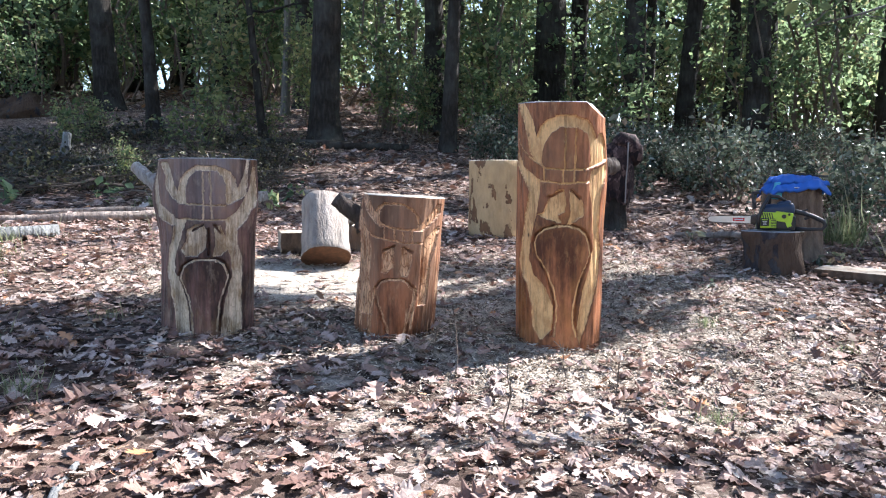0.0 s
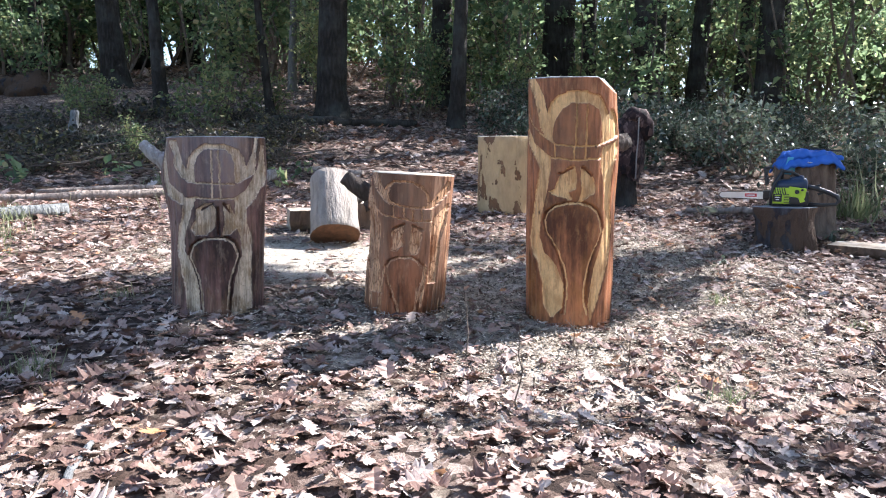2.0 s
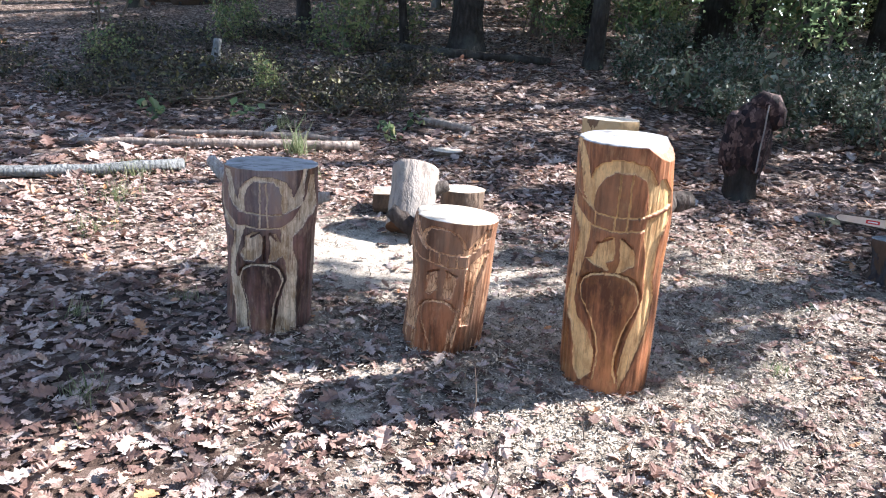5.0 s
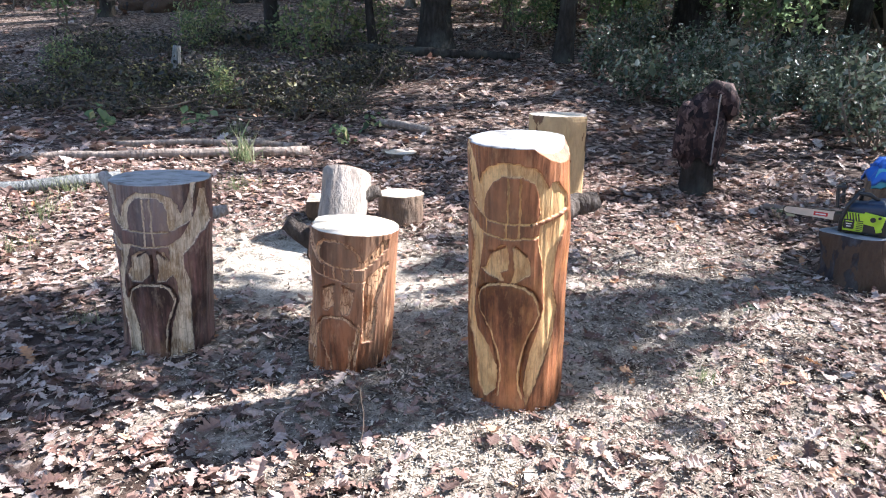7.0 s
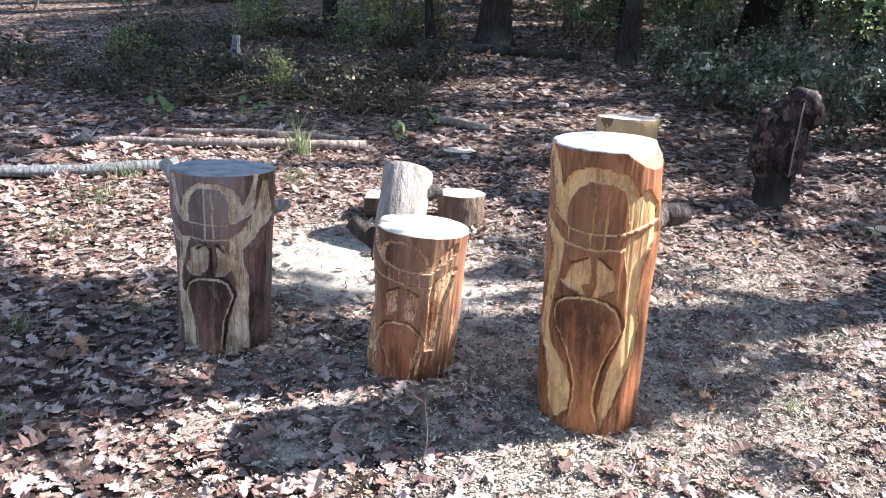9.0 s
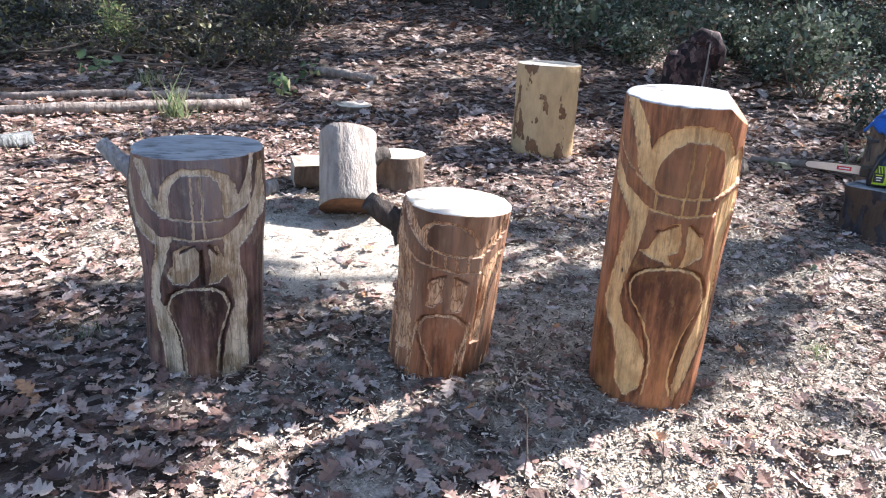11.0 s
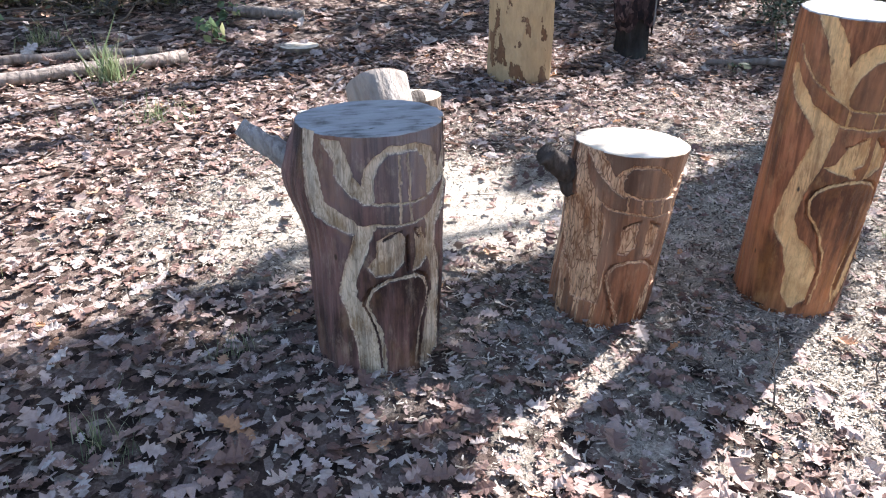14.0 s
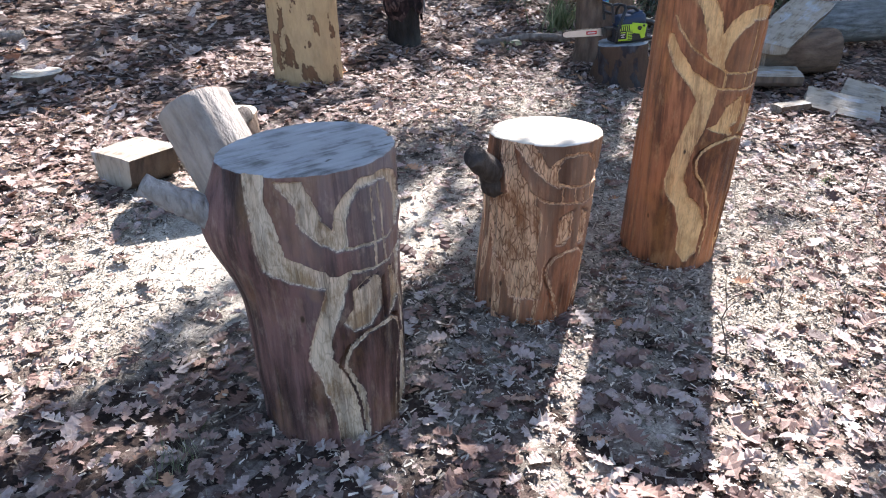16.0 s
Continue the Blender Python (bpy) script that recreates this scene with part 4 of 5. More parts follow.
GOLD_RELIEF = dict(
    pale=(
        ((0.755, -0.45, -0.38), (0.774, -0.71, -0.45), (0.818, -0.89, -0.56), (0.871, -0.96, -0.68), (0.935, -1.09, -0.78), (0.998, -1.36, -1.03)),
        ((0.754, 0.5, 0.6), (0.786, 0.63, 1.42), (0.829, 0.7, 1.43), (0.88, 0.9, 1.09)),
        ((0.083, -0.53, -0.43), (0.129, -0.73, -0.18), (0.213, -0.76, -0.21), (0.29, -0.89, -0.39), (0.338, -1.13, -0.69), (0.392, -1.2, -0.85), (0.471, -1.16, -0.82), (0.57, -1.03, -0.67), (0.663, -0.91, -0.59), (0.71, -1.08, -0.58), (0.75, -1.36, -1.06), (0.823, -1.7, -1.42), (0.854, -1.68, -1.55)),
        ((0.066, 0.44, 0.47), (0.107, 0.38, 0.54), (0.196, 0.41, 0.73), (0.284, 0.51, 0.91), (0.349, 0.65, 1.08), (0.436, 0.79, 1.19), (0.504, 0.78, 1.04), (0.613, 0.73, 1.05), (0.657, 0.65, 1.08), (0.695, 0.64, 1.2), (0.743, 0.67, 1.42), (0.776, 1.43, 1.42)),
        ((0.551, -0.15, -0.05), (0.573, -0.62, -0.13), (0.589, -0.45, 0.02), (0.615, -0.39, 0.05), (0.647, -0.3, 0.03), (0.67, -0.14, 0.01)),
        ((0.545, 0.1, 0.21), (0.573, 0.15, 0.48), (0.605, 0.16, 0.46), (0.636, 0.15, 0.42), (0.666, 0.13, 0.22))),
    ring=(((0.754, -0.45, 0.53), (0.774, -0.67, 0.74), (0.827, -0.75, 0.91), (0.869, -0.68, 0.83), (0.909, -0.57, 0.69), (0.935, -0.4, 0.54), (0.948, -0.2, 0.25)),
          ((0.752, -0.49, 0.57), (0.784, -0.55, 0.67), (0.827, -0.5, 0.64), (0.857, -0.43, 0.6), (0.887, -0.29, 0.52), (0.905, -0.13, 0.32))),
    panel=((0.085, -0.19, 0.36), (0.154, -0.13, 0.25), (0.222, -0.12, 0.27), (0.288, -0.21, 0.34), (0.343, -0.34, 0.46), (0.386, -0.48, 0.61), (0.418, -0.63, 0.68), (0.463, -0.69, 0.64), (0.495, -0.61, 0.53), (0.518, -0.43, 0.36), (0.534, -0.16, 0.16)),
    lines=(((-1.6, 0.912), (-1.22, 0.832), (-0.85, 0.791), (-0.45, 0.755), (0.01, 0.748), (0.52, 0.75), (0.98, 0.781), (1.42, 0.813)), ((-1.6, 0.857), (-1.34, 0.789), (-0.88, 0.733), (-0.59, 0.705), (0.01, 0.696), (0.57, 0.702), (1.06, 0.732), (1.42, 0.765)), ((-0.48, 0.753), (-0.47, 0.705)), ((-0.02, 0.748), (-0.01, 0.698)), ((0.23, 0.748), (0.23, 0.698)), ((0.02, 0.903), (0.01, 0.75)), ((0.25, 0.903), (0.24, 0.75))),
    slits=(((-0.34, 0.643), (-0.05, 0.668)), ((0.17, 0.668), (0.39, 0.642))))

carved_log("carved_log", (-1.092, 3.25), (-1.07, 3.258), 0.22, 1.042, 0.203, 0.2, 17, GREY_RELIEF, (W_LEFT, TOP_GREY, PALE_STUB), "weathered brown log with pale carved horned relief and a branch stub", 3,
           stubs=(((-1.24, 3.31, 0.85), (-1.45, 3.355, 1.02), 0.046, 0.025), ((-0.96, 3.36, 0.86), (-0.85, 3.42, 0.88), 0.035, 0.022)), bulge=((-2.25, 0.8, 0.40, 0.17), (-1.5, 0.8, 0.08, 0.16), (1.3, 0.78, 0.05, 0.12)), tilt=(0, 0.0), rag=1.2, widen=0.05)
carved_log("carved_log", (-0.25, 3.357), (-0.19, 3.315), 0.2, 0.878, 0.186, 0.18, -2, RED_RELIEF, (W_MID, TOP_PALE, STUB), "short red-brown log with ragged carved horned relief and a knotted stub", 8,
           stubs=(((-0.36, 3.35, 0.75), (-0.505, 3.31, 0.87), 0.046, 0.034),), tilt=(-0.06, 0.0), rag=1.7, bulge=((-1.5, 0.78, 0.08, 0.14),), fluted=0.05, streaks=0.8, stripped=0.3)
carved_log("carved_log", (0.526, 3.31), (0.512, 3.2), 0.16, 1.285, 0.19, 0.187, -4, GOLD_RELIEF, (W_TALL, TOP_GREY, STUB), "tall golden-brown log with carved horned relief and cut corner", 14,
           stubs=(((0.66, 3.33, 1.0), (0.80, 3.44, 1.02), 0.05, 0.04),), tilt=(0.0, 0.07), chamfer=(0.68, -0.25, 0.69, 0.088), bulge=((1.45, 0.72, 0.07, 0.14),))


# ---- plain logs and stumps ----
def log_mesh(bm, r, h, seed, flare=0.0, taper=0.0, sides=40, rows=14, wob=0.1):
    """An uneven round log standing on z = 0; faces with index 1 are the sawn ends."""
    rings = []
    for i in range(rows):
        f = i / (rows - 1)
        ring = []
        for k in range(sides):
            t = 2 * math.pi * k / sides
            q = r * (1 + wob * noise.noise(Vector((math.cos(t) * 1.2, math.sin(t) * 1.2, f * 1.5 + seed))) + 0.03 * noise.noise(Vector((math.cos(t) * 7, math.sin(t) * 7, f * 4 + seed))))
            q *= 1 - taper * f + flare * math.exp(-f * 5) * (1 + 0.6 * math.sin(5 * t + seed))
            ring.append(bm.verts.new((q * math.cos(t), q * math.sin(t), f * h)))
        rings.append(ring)
    for a, b in zip(rings, rings[1:]):
        for k in range(sides):
            bm.faces.new((a[k], a[(k + 1) % sides], b[(k + 1) % sides], b[k]))
    for ring, z in ((rings[-1], h), (rings[0][::-1], 0.0)):
        inner = [bm.verts.new((v.co.x * 0.97, v.co.y * 0.97, z + (0.004 if z else -0.004))) for v in ring]
        for k in range(sides):
            bm.faces.new((ring[k], ring[(k + 1) % sides], inner[(k + 1) % sides], inner[k])).material_index = 1
        mid = bm.verts.new((0, 0, z + (0.006 if z else -0.006)))
        for k in range(sides):
            bm.faces.new((inner[k], inner[(k + 1) % sides], mid)).material_index = 1
    return bm


def stump(name, m, r, h, seed, mats, label, flare=0.0, taper=0.0, wob=0.1, category="stump", group=""):
    t = thing(name, m, label, category, group)
    bm = log_mesh(bmesh.new(), r, h, seed, flare, taper, wob=wob)
    for f in bm.faces:
        f.smooth = f.material_index == 0
    me = bpy.data.meshes.new("trunk")
    bm.to_mesh(me)
    bm.free()
    part("trunk", me, mats, t)
    return t


PEELED = bark("half_peeled_bark", (0.11, 0.055, 0.03), (0.23, 0.12, 0.06), (0.36, 0.20, 0.10), 0.6, (0.56, 0.38, 0.20))
GREYWOOD = bark("bleached_bare_wood", (0.15, 0.12, 0.10), (0.34, 0.29, 0.245), (0.48, 0.42, 0.37), 0.7)
DARKSTUMP = bark("dark_stump_bark", (0.014, 0.012, 0.013), (0.05, 0.045, 0.048), (0.13, 0.125, 0.14), 1.2, (0.10, 0.065, 0.045))
BROWNSTUMP = bark("brown_stump_bark", (0.06, 0.04, 0.03), (0.17, 0.115, 0.08), (0.32, 0.23, 0.16), 0.9)
ROT = plain("rotten_wood", (0.16, 0.075, 0.035), 0.95, vary=0.7)
PLANKTOP = end_grain("split_wood_face", (0.33, 0.28, 0.22), (0.19, 0.145, 0.10))

stump("upright_log", pose(0.42, 6.17, gz(0.42, 6.17) - 0.03, 0, 0, 40), 0.225, 0.66, 21, (PEELED, TOP_PALE), "upright log with half-peeled patchy bark and fresh top", wob=0.08, category="log")
stump("tree_stump", pose(-0.56, 5.2, gz(-0.56, 5.2) - 0.03), 0.155, 0.225, 22, (BROWNSTUMP, TOP_PALE), "low stump with a pale sawn top beside leaning logs")
stump("tree_stump", pose(-1.1, 6.98, gz(-1.1, 6.98) - 0.04), 0.155, 0.085, 23, (BROWNSTUMP, TOP_PALE), "flat cut stump almost level with the leaves", flare=0.1)
stump("saw_stump", pose(2.29, 5.03, gz(2.29, 5.03) - 0.03), 0.175, 0.31, 24, (DARKSTUMP, TOP_GREY), "dark barked stump that carries a chainsaw", flare=0.26, wob=0.3)
stump("tree_stump", pose(2.64, 5.5, gz(2.64, 5.5) - 0.03), 0.215, 0.57, 25, (BROWNSTUMP, TOP_PALE), "taller brown stump with a blue jacket on top", flare=0.25, taper=0.05)

# short bleached log leaning on the stump behind, with its knot
lean = thing("leaning_log", pose(-0.775, 4.6, gz(-0.775, 4.6) + 0.06, -36, 0, 9), "short bleached bare log tilted back against a stump", "log")
bm = log_mesh(bmesh.new(), 0.158, 0.43, 26, wob=0.12)
for f in bm.faces:
    f.smooth = f.material_index == 0
me = bpy.data.meshes.new("trunk")
bm.to_mesh(me)
bm.free()
part("trunk", me, (GREYWOOD, ROT), lean)
part("knot", tube(bmesh.new(), bent((0.1, 0, 0.28), (0.22, 0.02, 0.34), 6, 0.05), (0.06, 0.05, 0.045, 0.045, 0.042, 0.036), 12, 0.2), STUB, lean, "grey branch knot", True)


def split_block(name, m, sx, sy, sz, seed, label, mats=None, category="split log"):
    """A split piece of wood: sawn faces above, bark curve below."""
    t = thing(name, m, label, category)
    bm = bmesh.new()
    nx, na = 14, 12
    rows = []
    for i in range(nx):
        f = i / (nx - 1)
        row = []
        for k in range(na + 1):
            a = math.pi * k / na
            w = 1 + 0.1 * noise.noise((f * 3, k * 0.4, seed))
            row.append(bm.verts.new(((f - 0.5) * sx + 0.02 * noise.noise((k * 0.5, seed, 0)), -math.cos(a) * sy / 2 * w, sz - math.sin(a) ** 0.6 * sz * w)))
        rows.append(row)
    for a, b in zip(rows, rows[1:]):
        for k in range(na):
            bm.faces.new((a[k], b[k], b[k + 1], a[k + 1]))
    tops = []
    for row in rows:
        p, q = row[0].co, row[-1].co
        tops.append([row[0]] + [bm.verts.new(p.lerp(q, j / 5) + Vector((0, 0, 0.012 * noise.noise((j, row[0].co.x * 9, seed)) + 0.005))) for j in range(1, 5)] + [row[-1]])
    for a, b in zip(tops, tops[1:]):
        for j in range(5):
            bm.faces.new((a[j], a[j + 1], b[j + 1], b[j])).material_index = 1
    for row, top in ((rows[0], tops[0]), (rows[-1], tops[-1])):
        bm.faces.new(list(row) + list(top[1:-1][::-1])).material_index = 1
    bmesh.ops.recalc_face_normals(bm, faces=bm.faces)
    part("wood", bm, mats or (BROWNSTUMP, PLANKTOP), t)
    return t


split_block("split_log", pose(-1.06, 5.08, gz(-1.06, 5.08) - 0.01, 0, 0, 18), 0.25, 0.3, 0.16, 31, "half-round split log with a dull flat top", (BROWNSTUMP, PLANKTOP))


# ---- dead poles and fallen wood ----
def pole(name, pts, radii, mat, label, seed, twigs=()):
    x, y = pts[0][:2]
    t = thing(name, pose(x, y, gz(x, y)), label, "fallen branch", "fallen poles on the leaves")
    base = Vector((x, y, gz(x, y)))
    path = []
    for (x0, y0, h0), (x1, y1, h1) in zip(pts, pts[1:]):
        for i in range(6):
            f = i / 6
            px, py = x0 + (x1 - x0) * f, y0 + (y1 - y0) * f
            path.append(Vector((px, py, gz(px, py) + h0 + (h1 - h0) * f)) - base + Vector((0.05 * noise.noise((px * 2, seed, 0)), 0.07 * noise.noise((px * 2, seed, 4)), 0.02 * noise.noise((px * 3, seed, 8)))))
    px, py, ph = pts[-1]
    path.append(Vector((px, py, gz(px, py) + ph)) - base)
    rad = [radii[0] + (radii[1] - radii[0]) * i / (len(path) - 1) for i in range(len(path))]
    part("stem", tube(bmesh.new(), path, rad, 12, 0.25, seed), mat, t, soft=True)
    for p, q, r in twigs:
        a = Vector((p[0], p[1], gz(p[0], p[1]) + p[2])) - base
        b = Vector((q[0], q[1], gz(q[0], q[1]) + q[2])) - base
        part("twig", tube(bmesh.new(), bent(a, b, 6, 0.15, seed), [r * (1.1 - i * 0.15) for i in range(6)], 7, 0.2), mat, t, soft=True)
    return t


LOGWOOD = bark("fallen_log_bark", (0.10, 0.075, 0.06), (0.30, 0.24, 0.20), (0.52, 0.46, 0.40), 1.0)
LICHEN = bark("lichened_bark", (0.08, 0.08, 0.075), (0.21, 0.215, 0.21), (0.40, 0.41, 0.41), 1.4)
pole("fallen_pole", ((-4.3, 5.8, 0.03), (-3.0, 6.28, 0.05), (-1.92, 6.74, 0.05)), (0.036, 0.052), LOGWOOD, "long dead pole lying on the leaves", 1)
pole("fallen_pole", ((-3.9, 6.55, 0.03), (-2.9, 6.85, 0.05), (-2.1, 6.95, 0.04)), (0.03, 0.035), LOGWOOD, "thin dead branch beside a longer pole", 2, (((-2.6, 6.9, 0.05), (-2.2, 7.1, 0.12), 0.018),))
pole("fallen_pole", ((-7.0, 3.4, 0.03), (-3.75, 4.7, 0.05), (-2.95, 5.4, 0.05)), (0.04, 0.052), LICHEN, "grey lichened pole lying on the leaves", 3)
pole("fallen_log", ((-3.6, 11.5, 0.05), (-1.9, 11.35, 0.06), (-0.6, 11.45, 0.05)), (0.09, 0.06), BARK, "dark fallen trunk at the foot of a tree", 4)
pole("fallen_branch", ((2.0, 6.25, 0.03), (2.4, 6.1, 0.06), (2.75, 5.95, 0.05)), (0.02, 0.035), LOGWOOD, "bare stick lying on the leaves behind a stump", 5)
pole("fallen_branch", ((-1.6, 7.9, 0.03), (-1.3, 7.8, 0.05), (-1.0, 7.75, 0.03)), (0.05, 0.045), LOGWOOD, "short rotten branch on the leaves", 6)
pole("fallen_branch", ((-0.93, 1.62, 0.012), (-0.98, 1.75, 0.012), (-1.0, 1.9, 0.01)), (0.012, 0.009), LICHEN, "short grey stick on the leaves", 7)
pole("broken_stub", ((-4.92, 9.2, 0.0), (-4.9, 9.2, 0.25), (-4.87, 9.22, 0.5)), (0.07, 0.05), LICHEN, "broken pale stub standing in the brush", 8)

# brush pile of dead sticks on the bank
brush = random.Random(9)
for k in range(90):
    x, y = brush.uniform(-6.2, -2.0), brush.uniform(7.6, 9.4)
    a, l = brush.uniform(0, math.pi), brush.uniform(0.5, 1.5)
    p, q = Vector((x, y, gz(x, y) + brush.uniform(0.01, 0.12))), Vector((x + l * math.cos(a), y + 0.6 * l * math.sin(a), 0))
    q.z = gz(q.x, q.y) + brush.uniform(0.03, 0.35)
    t = thing("dead_stick", pose(*p), "thin dead stick in the brush on the bank", "stick", "brush on the bank")
    part("stem", tube(bmesh.new(), bent((0, 0, 0), q - p, 6, 0.15, k), [brush.uniform(0.006, 0.018) * (1.1 - 0.15 * i) for i in range(6)], 6), TWIG, t)


# ---- chainsaw on the stump ----
BLACK = plain("black_plastic", (0.018, 0.018, 0.02), 0.45, vary=0.3)
NAVY = plain("dark_blue_plastic", (0.012, 0.03, 0.075), 0.4, vary=0.3)
LIME = plain("lime_green_plastic", (0.42, 0.62, 0.03), 0.4, vary=0.15)
STEEL = plain("brushed_steel", (0.62, 0.62, 0.62), 0.35, 1.0, vary=0.15)
CHAIN = plain("oily_chain", (0.06, 0.055, 0.05), 0.45, 0.8)
RED = plain("red_print", (0.55, 0.03, 0.04), 0.4)
WHITE = plain("white_print", (0.75, 0.75, 0.75), 0.5)


def chainsaw(m):
    t = thing("chainsaw", m, "lime green and black chainsaw resting on a dark stump", "chainsaw")
    P = lambda x, y, z, rx=0, ry=0, rz=0: pose(x, y, z, rx, ry, rz)
    part("crankcase", box(bmesh.new(), 0.27, 0.16, 0.11, P(-0.02, 0, 0.06), 0.022), BLACK, t)
    bm = bmesh.new()
    box(bm, 0.23, 0.15, 0.10, P(-0.03, 0, 0.155, 0, 6, 0), 0.035)
    box(bm, 0.10, 0.13, 0.05, P(-0.07, 0, 0.20, 0, 10, 0), 0.02)
    part("top_cover", bm, NAVY, t, "dark blue top cover", True)
    bm = bmesh.new()
    box(bm, 0.12, 0.016, 0.12, P(0.035, 0.082, 0.08), 0.007)
    box(bm, 0.12, 0.016, 0.075, P(-0.075, 0.082, 0.105, 0, -8, 0), 0.007)
    box(bm, 0.035, 0.016, 0.09, P(-0.10, 0.082, 0.075, 0, 20, 0), 0.006)
    panel = part("starter_cover", bm, LIME, t, "lime green starter cover")
    for k in range(5):
        part("vent_slot", box(bmesh.new(), 0.007, 0.006, 0.05, P(0.005 + 0.016 * k, 0.091, 0.112, 0, 14, 0), 0.001), BLACK, panel)
    for k in range(6):
        part("vent_slot", box(bmesh.new(), 0.035, 0.006, 0.005, P(-0.005, 0.091, 0.03 + 0.012 * k), 0.001), BLACK, panel)
    plate = part("name_plate", box(bmesh.new(), 0.06, 0.006, 0.06, P(0.055, 0.0905, 0.065), 0.006), BLACK, panel, "black name plate with worn print")
    for k in range(3):
        part("print_bar", box(bmesh.new(), 0.04 - 0.008 * k, 0.002, 0.006, P(0.055, 0.0945, 0.083 - 0.016 * k)), WHITE if k else LIME, panel)
    bm = bmesh.new()
    bmesh.ops.create_cone(bm, cap_ends=True, segments=24, radius1=0.016, radius2=0.014, depth=0.014, matrix=P(-0.075, 0.094, 0.11, 90, 0, 0))
    part("fuel_cap", bm, BLACK, panel)
    bm = bmesh.new()
    bmesh.ops.create_cone(bm, cap_ends=True, segments=20, radius1=0.009, radius2=0.008, depth=0.012, matrix=P(-0.11, 0.094, 0.125, 90, 0, 0))
    part("choke_knob", bm, BLACK, panel)
    part("front_handle", tube(bmesh.new(), ((0.10, 0.085, 0.01), (0.10, 0.10, 0.09), (0.075, 0.098, 0.18), (0.04, 0.08, 0.245), (0.03, 0.04, 0.268), (0.03, -0.04, 0.268), (0.035, -0.085, 0.23), (0.05, -0.095, 0.12)), [0.0125] * 8, 12), BLACK, t, soft=True)
    part("front_handle_bar", tube(bmesh.new(), ((0.03, 0.07, 0.262), (-0.03, 0.06, 0.258), (-0.08, 0.04, 0.225)), [0.0125] * 3, 12), BLACK, t, soft=True)
    bm = bmesh.new()
    for p, q in (((0.135, -0.085, 0.16), (0.15, -0.085, 0.285)), ((0.15, -0.085, 0.285), (0.15, 0.085, 0.285)), ((0.15, 0.085, 0.285), (0.135, 0.085, 0.16)), ((0.142, -0.085, 0.22), (0.142, 0.085, 0.22)), ((0.15, 0.085, 0.285), (0.10, 0.08, 0.29))):
        tube(bm, (p, q), (0.011, 0.011), 8)
    part("chain_brake", bm, BLACK, t)
    part("rear_handle", tube(bmesh.new(), bent((-0.12, 0, 0.15), (-0.20, 0, 0.135), 3, 0) + [Vector(p) for p in ((-0.28, 0, 0.105), (-0.34, 0, 0.075), (-0.355, 0, 0.045), (-0.335, 0, 0.016), (-0.24, 0, 0.012), (-0.12, 0, 0.014))], [0.022, 0.02, 0.018, 0.018, 0.017, 0.014, 0.012, 0.014, 0.02], 12), BLACK, t, soft=True)
    part("trigger", box(bmesh.new(), 0.04, 0.012, 0.02, P(-0.23, 0, 0.098, 0, 20, 0), 0.004), BLACK, t)
    part("trigger_lock", box(bmesh.new(), 0.05, 0.012, 0.012, P(-0.21, 0, 0.155, 0, 18, 0), 0.004), BLACK, t)
    part("muffler", box(bmesh.new(), 0.06, 0.09, 0.07, P(0.13, -0.01, 0.08), 0.012), CHAIN, t)

    def blade(half, thick, x0, x1):
        bm = bmesh.new()
        pts = [(x0, half), (x0, -half)] + [(x1 - half + half * math.sin(a), -half * math.cos(a) * (1 - 0.12)) for a in [math.pi * i / 10 for i in range(11)]]
        pts = [(x, z * (1 - 0.22 * max(0, (x - x0) / (x1 - x0)))) for x, z in pts]
        f = bm.faces.new([bm.verts.new((x, -0.05 - thick / 2, 0.075 + z)) for x, z in pts])
        r = bmesh.ops.extrude_face_region(bm, geom=[f])
        bmesh.ops.translate(bm, verts=[v for v in r["geom"] if isinstance(v, bmesh.types.BMVert)], vec=(0, thick, 0))
        return bm

    bar = part("guide_bar", blade(0.031, 0.009, 0.08, 0.48), STEEL, t, "bright steel guide bar")
    part("chain", blade(0.037, 0.006, 0.08, 0.487), CHAIN, t, "dark saw chain")
    part("bar_print", box(bmesh.new(), 0.085, 0.003, 0.026, P(0.25, -0.0445, 0.075), 0.0012), RED, bar, "red printed patch")
    part("print_bar", box(bmesh.new(), 0.062, 0.002, 0.008, P(0.25, -0.0425, 0.075)), WHITE, bar)
    return t


saw_z = gz(2.29, 5.03) + 0.288
chainsaw(pose(2.29, 5.01, saw_z, 0, 0, 153.5) @ Matrix.Scale(0.91, 4))


# ---- folded blue jacket ----
def cloth_sheet(nx, ny, shape, thick):
    """A closed cloth: top from shape(u, v), underside a little lower."""
    bm = bmesh.new()
    top = [[bm.verts.new(shape(i / (nx - 1), j / (ny - 1))) for i in range(nx)] for j in range(ny)]
    low = [[bm.verts.new(v.co - Vector((0, 0, thick))) for v in row] for row in top]
    for g in (top, low):
        for j in range(ny - 1):
            for i in range(nx - 1):
                bm.faces.new((g[j][i], g[j][i + 1], g[j + 1][i + 1], g[j + 1][i]))
    rim = [(0, i) for i in range(nx)] + [(j, nx - 1) for j in range(1, ny)] + [(ny - 1, i) for i in range(nx - 2, -1, -1)] + [(j, 0) for j in range(ny - 2, 0, -1)]
    for (a, b), (c, d) in zip(rim, rim[1:] + rim[:1]):
        bm.faces.new((top[a][b], top[c][d], low[c][d], low[a][b]))
    return bm


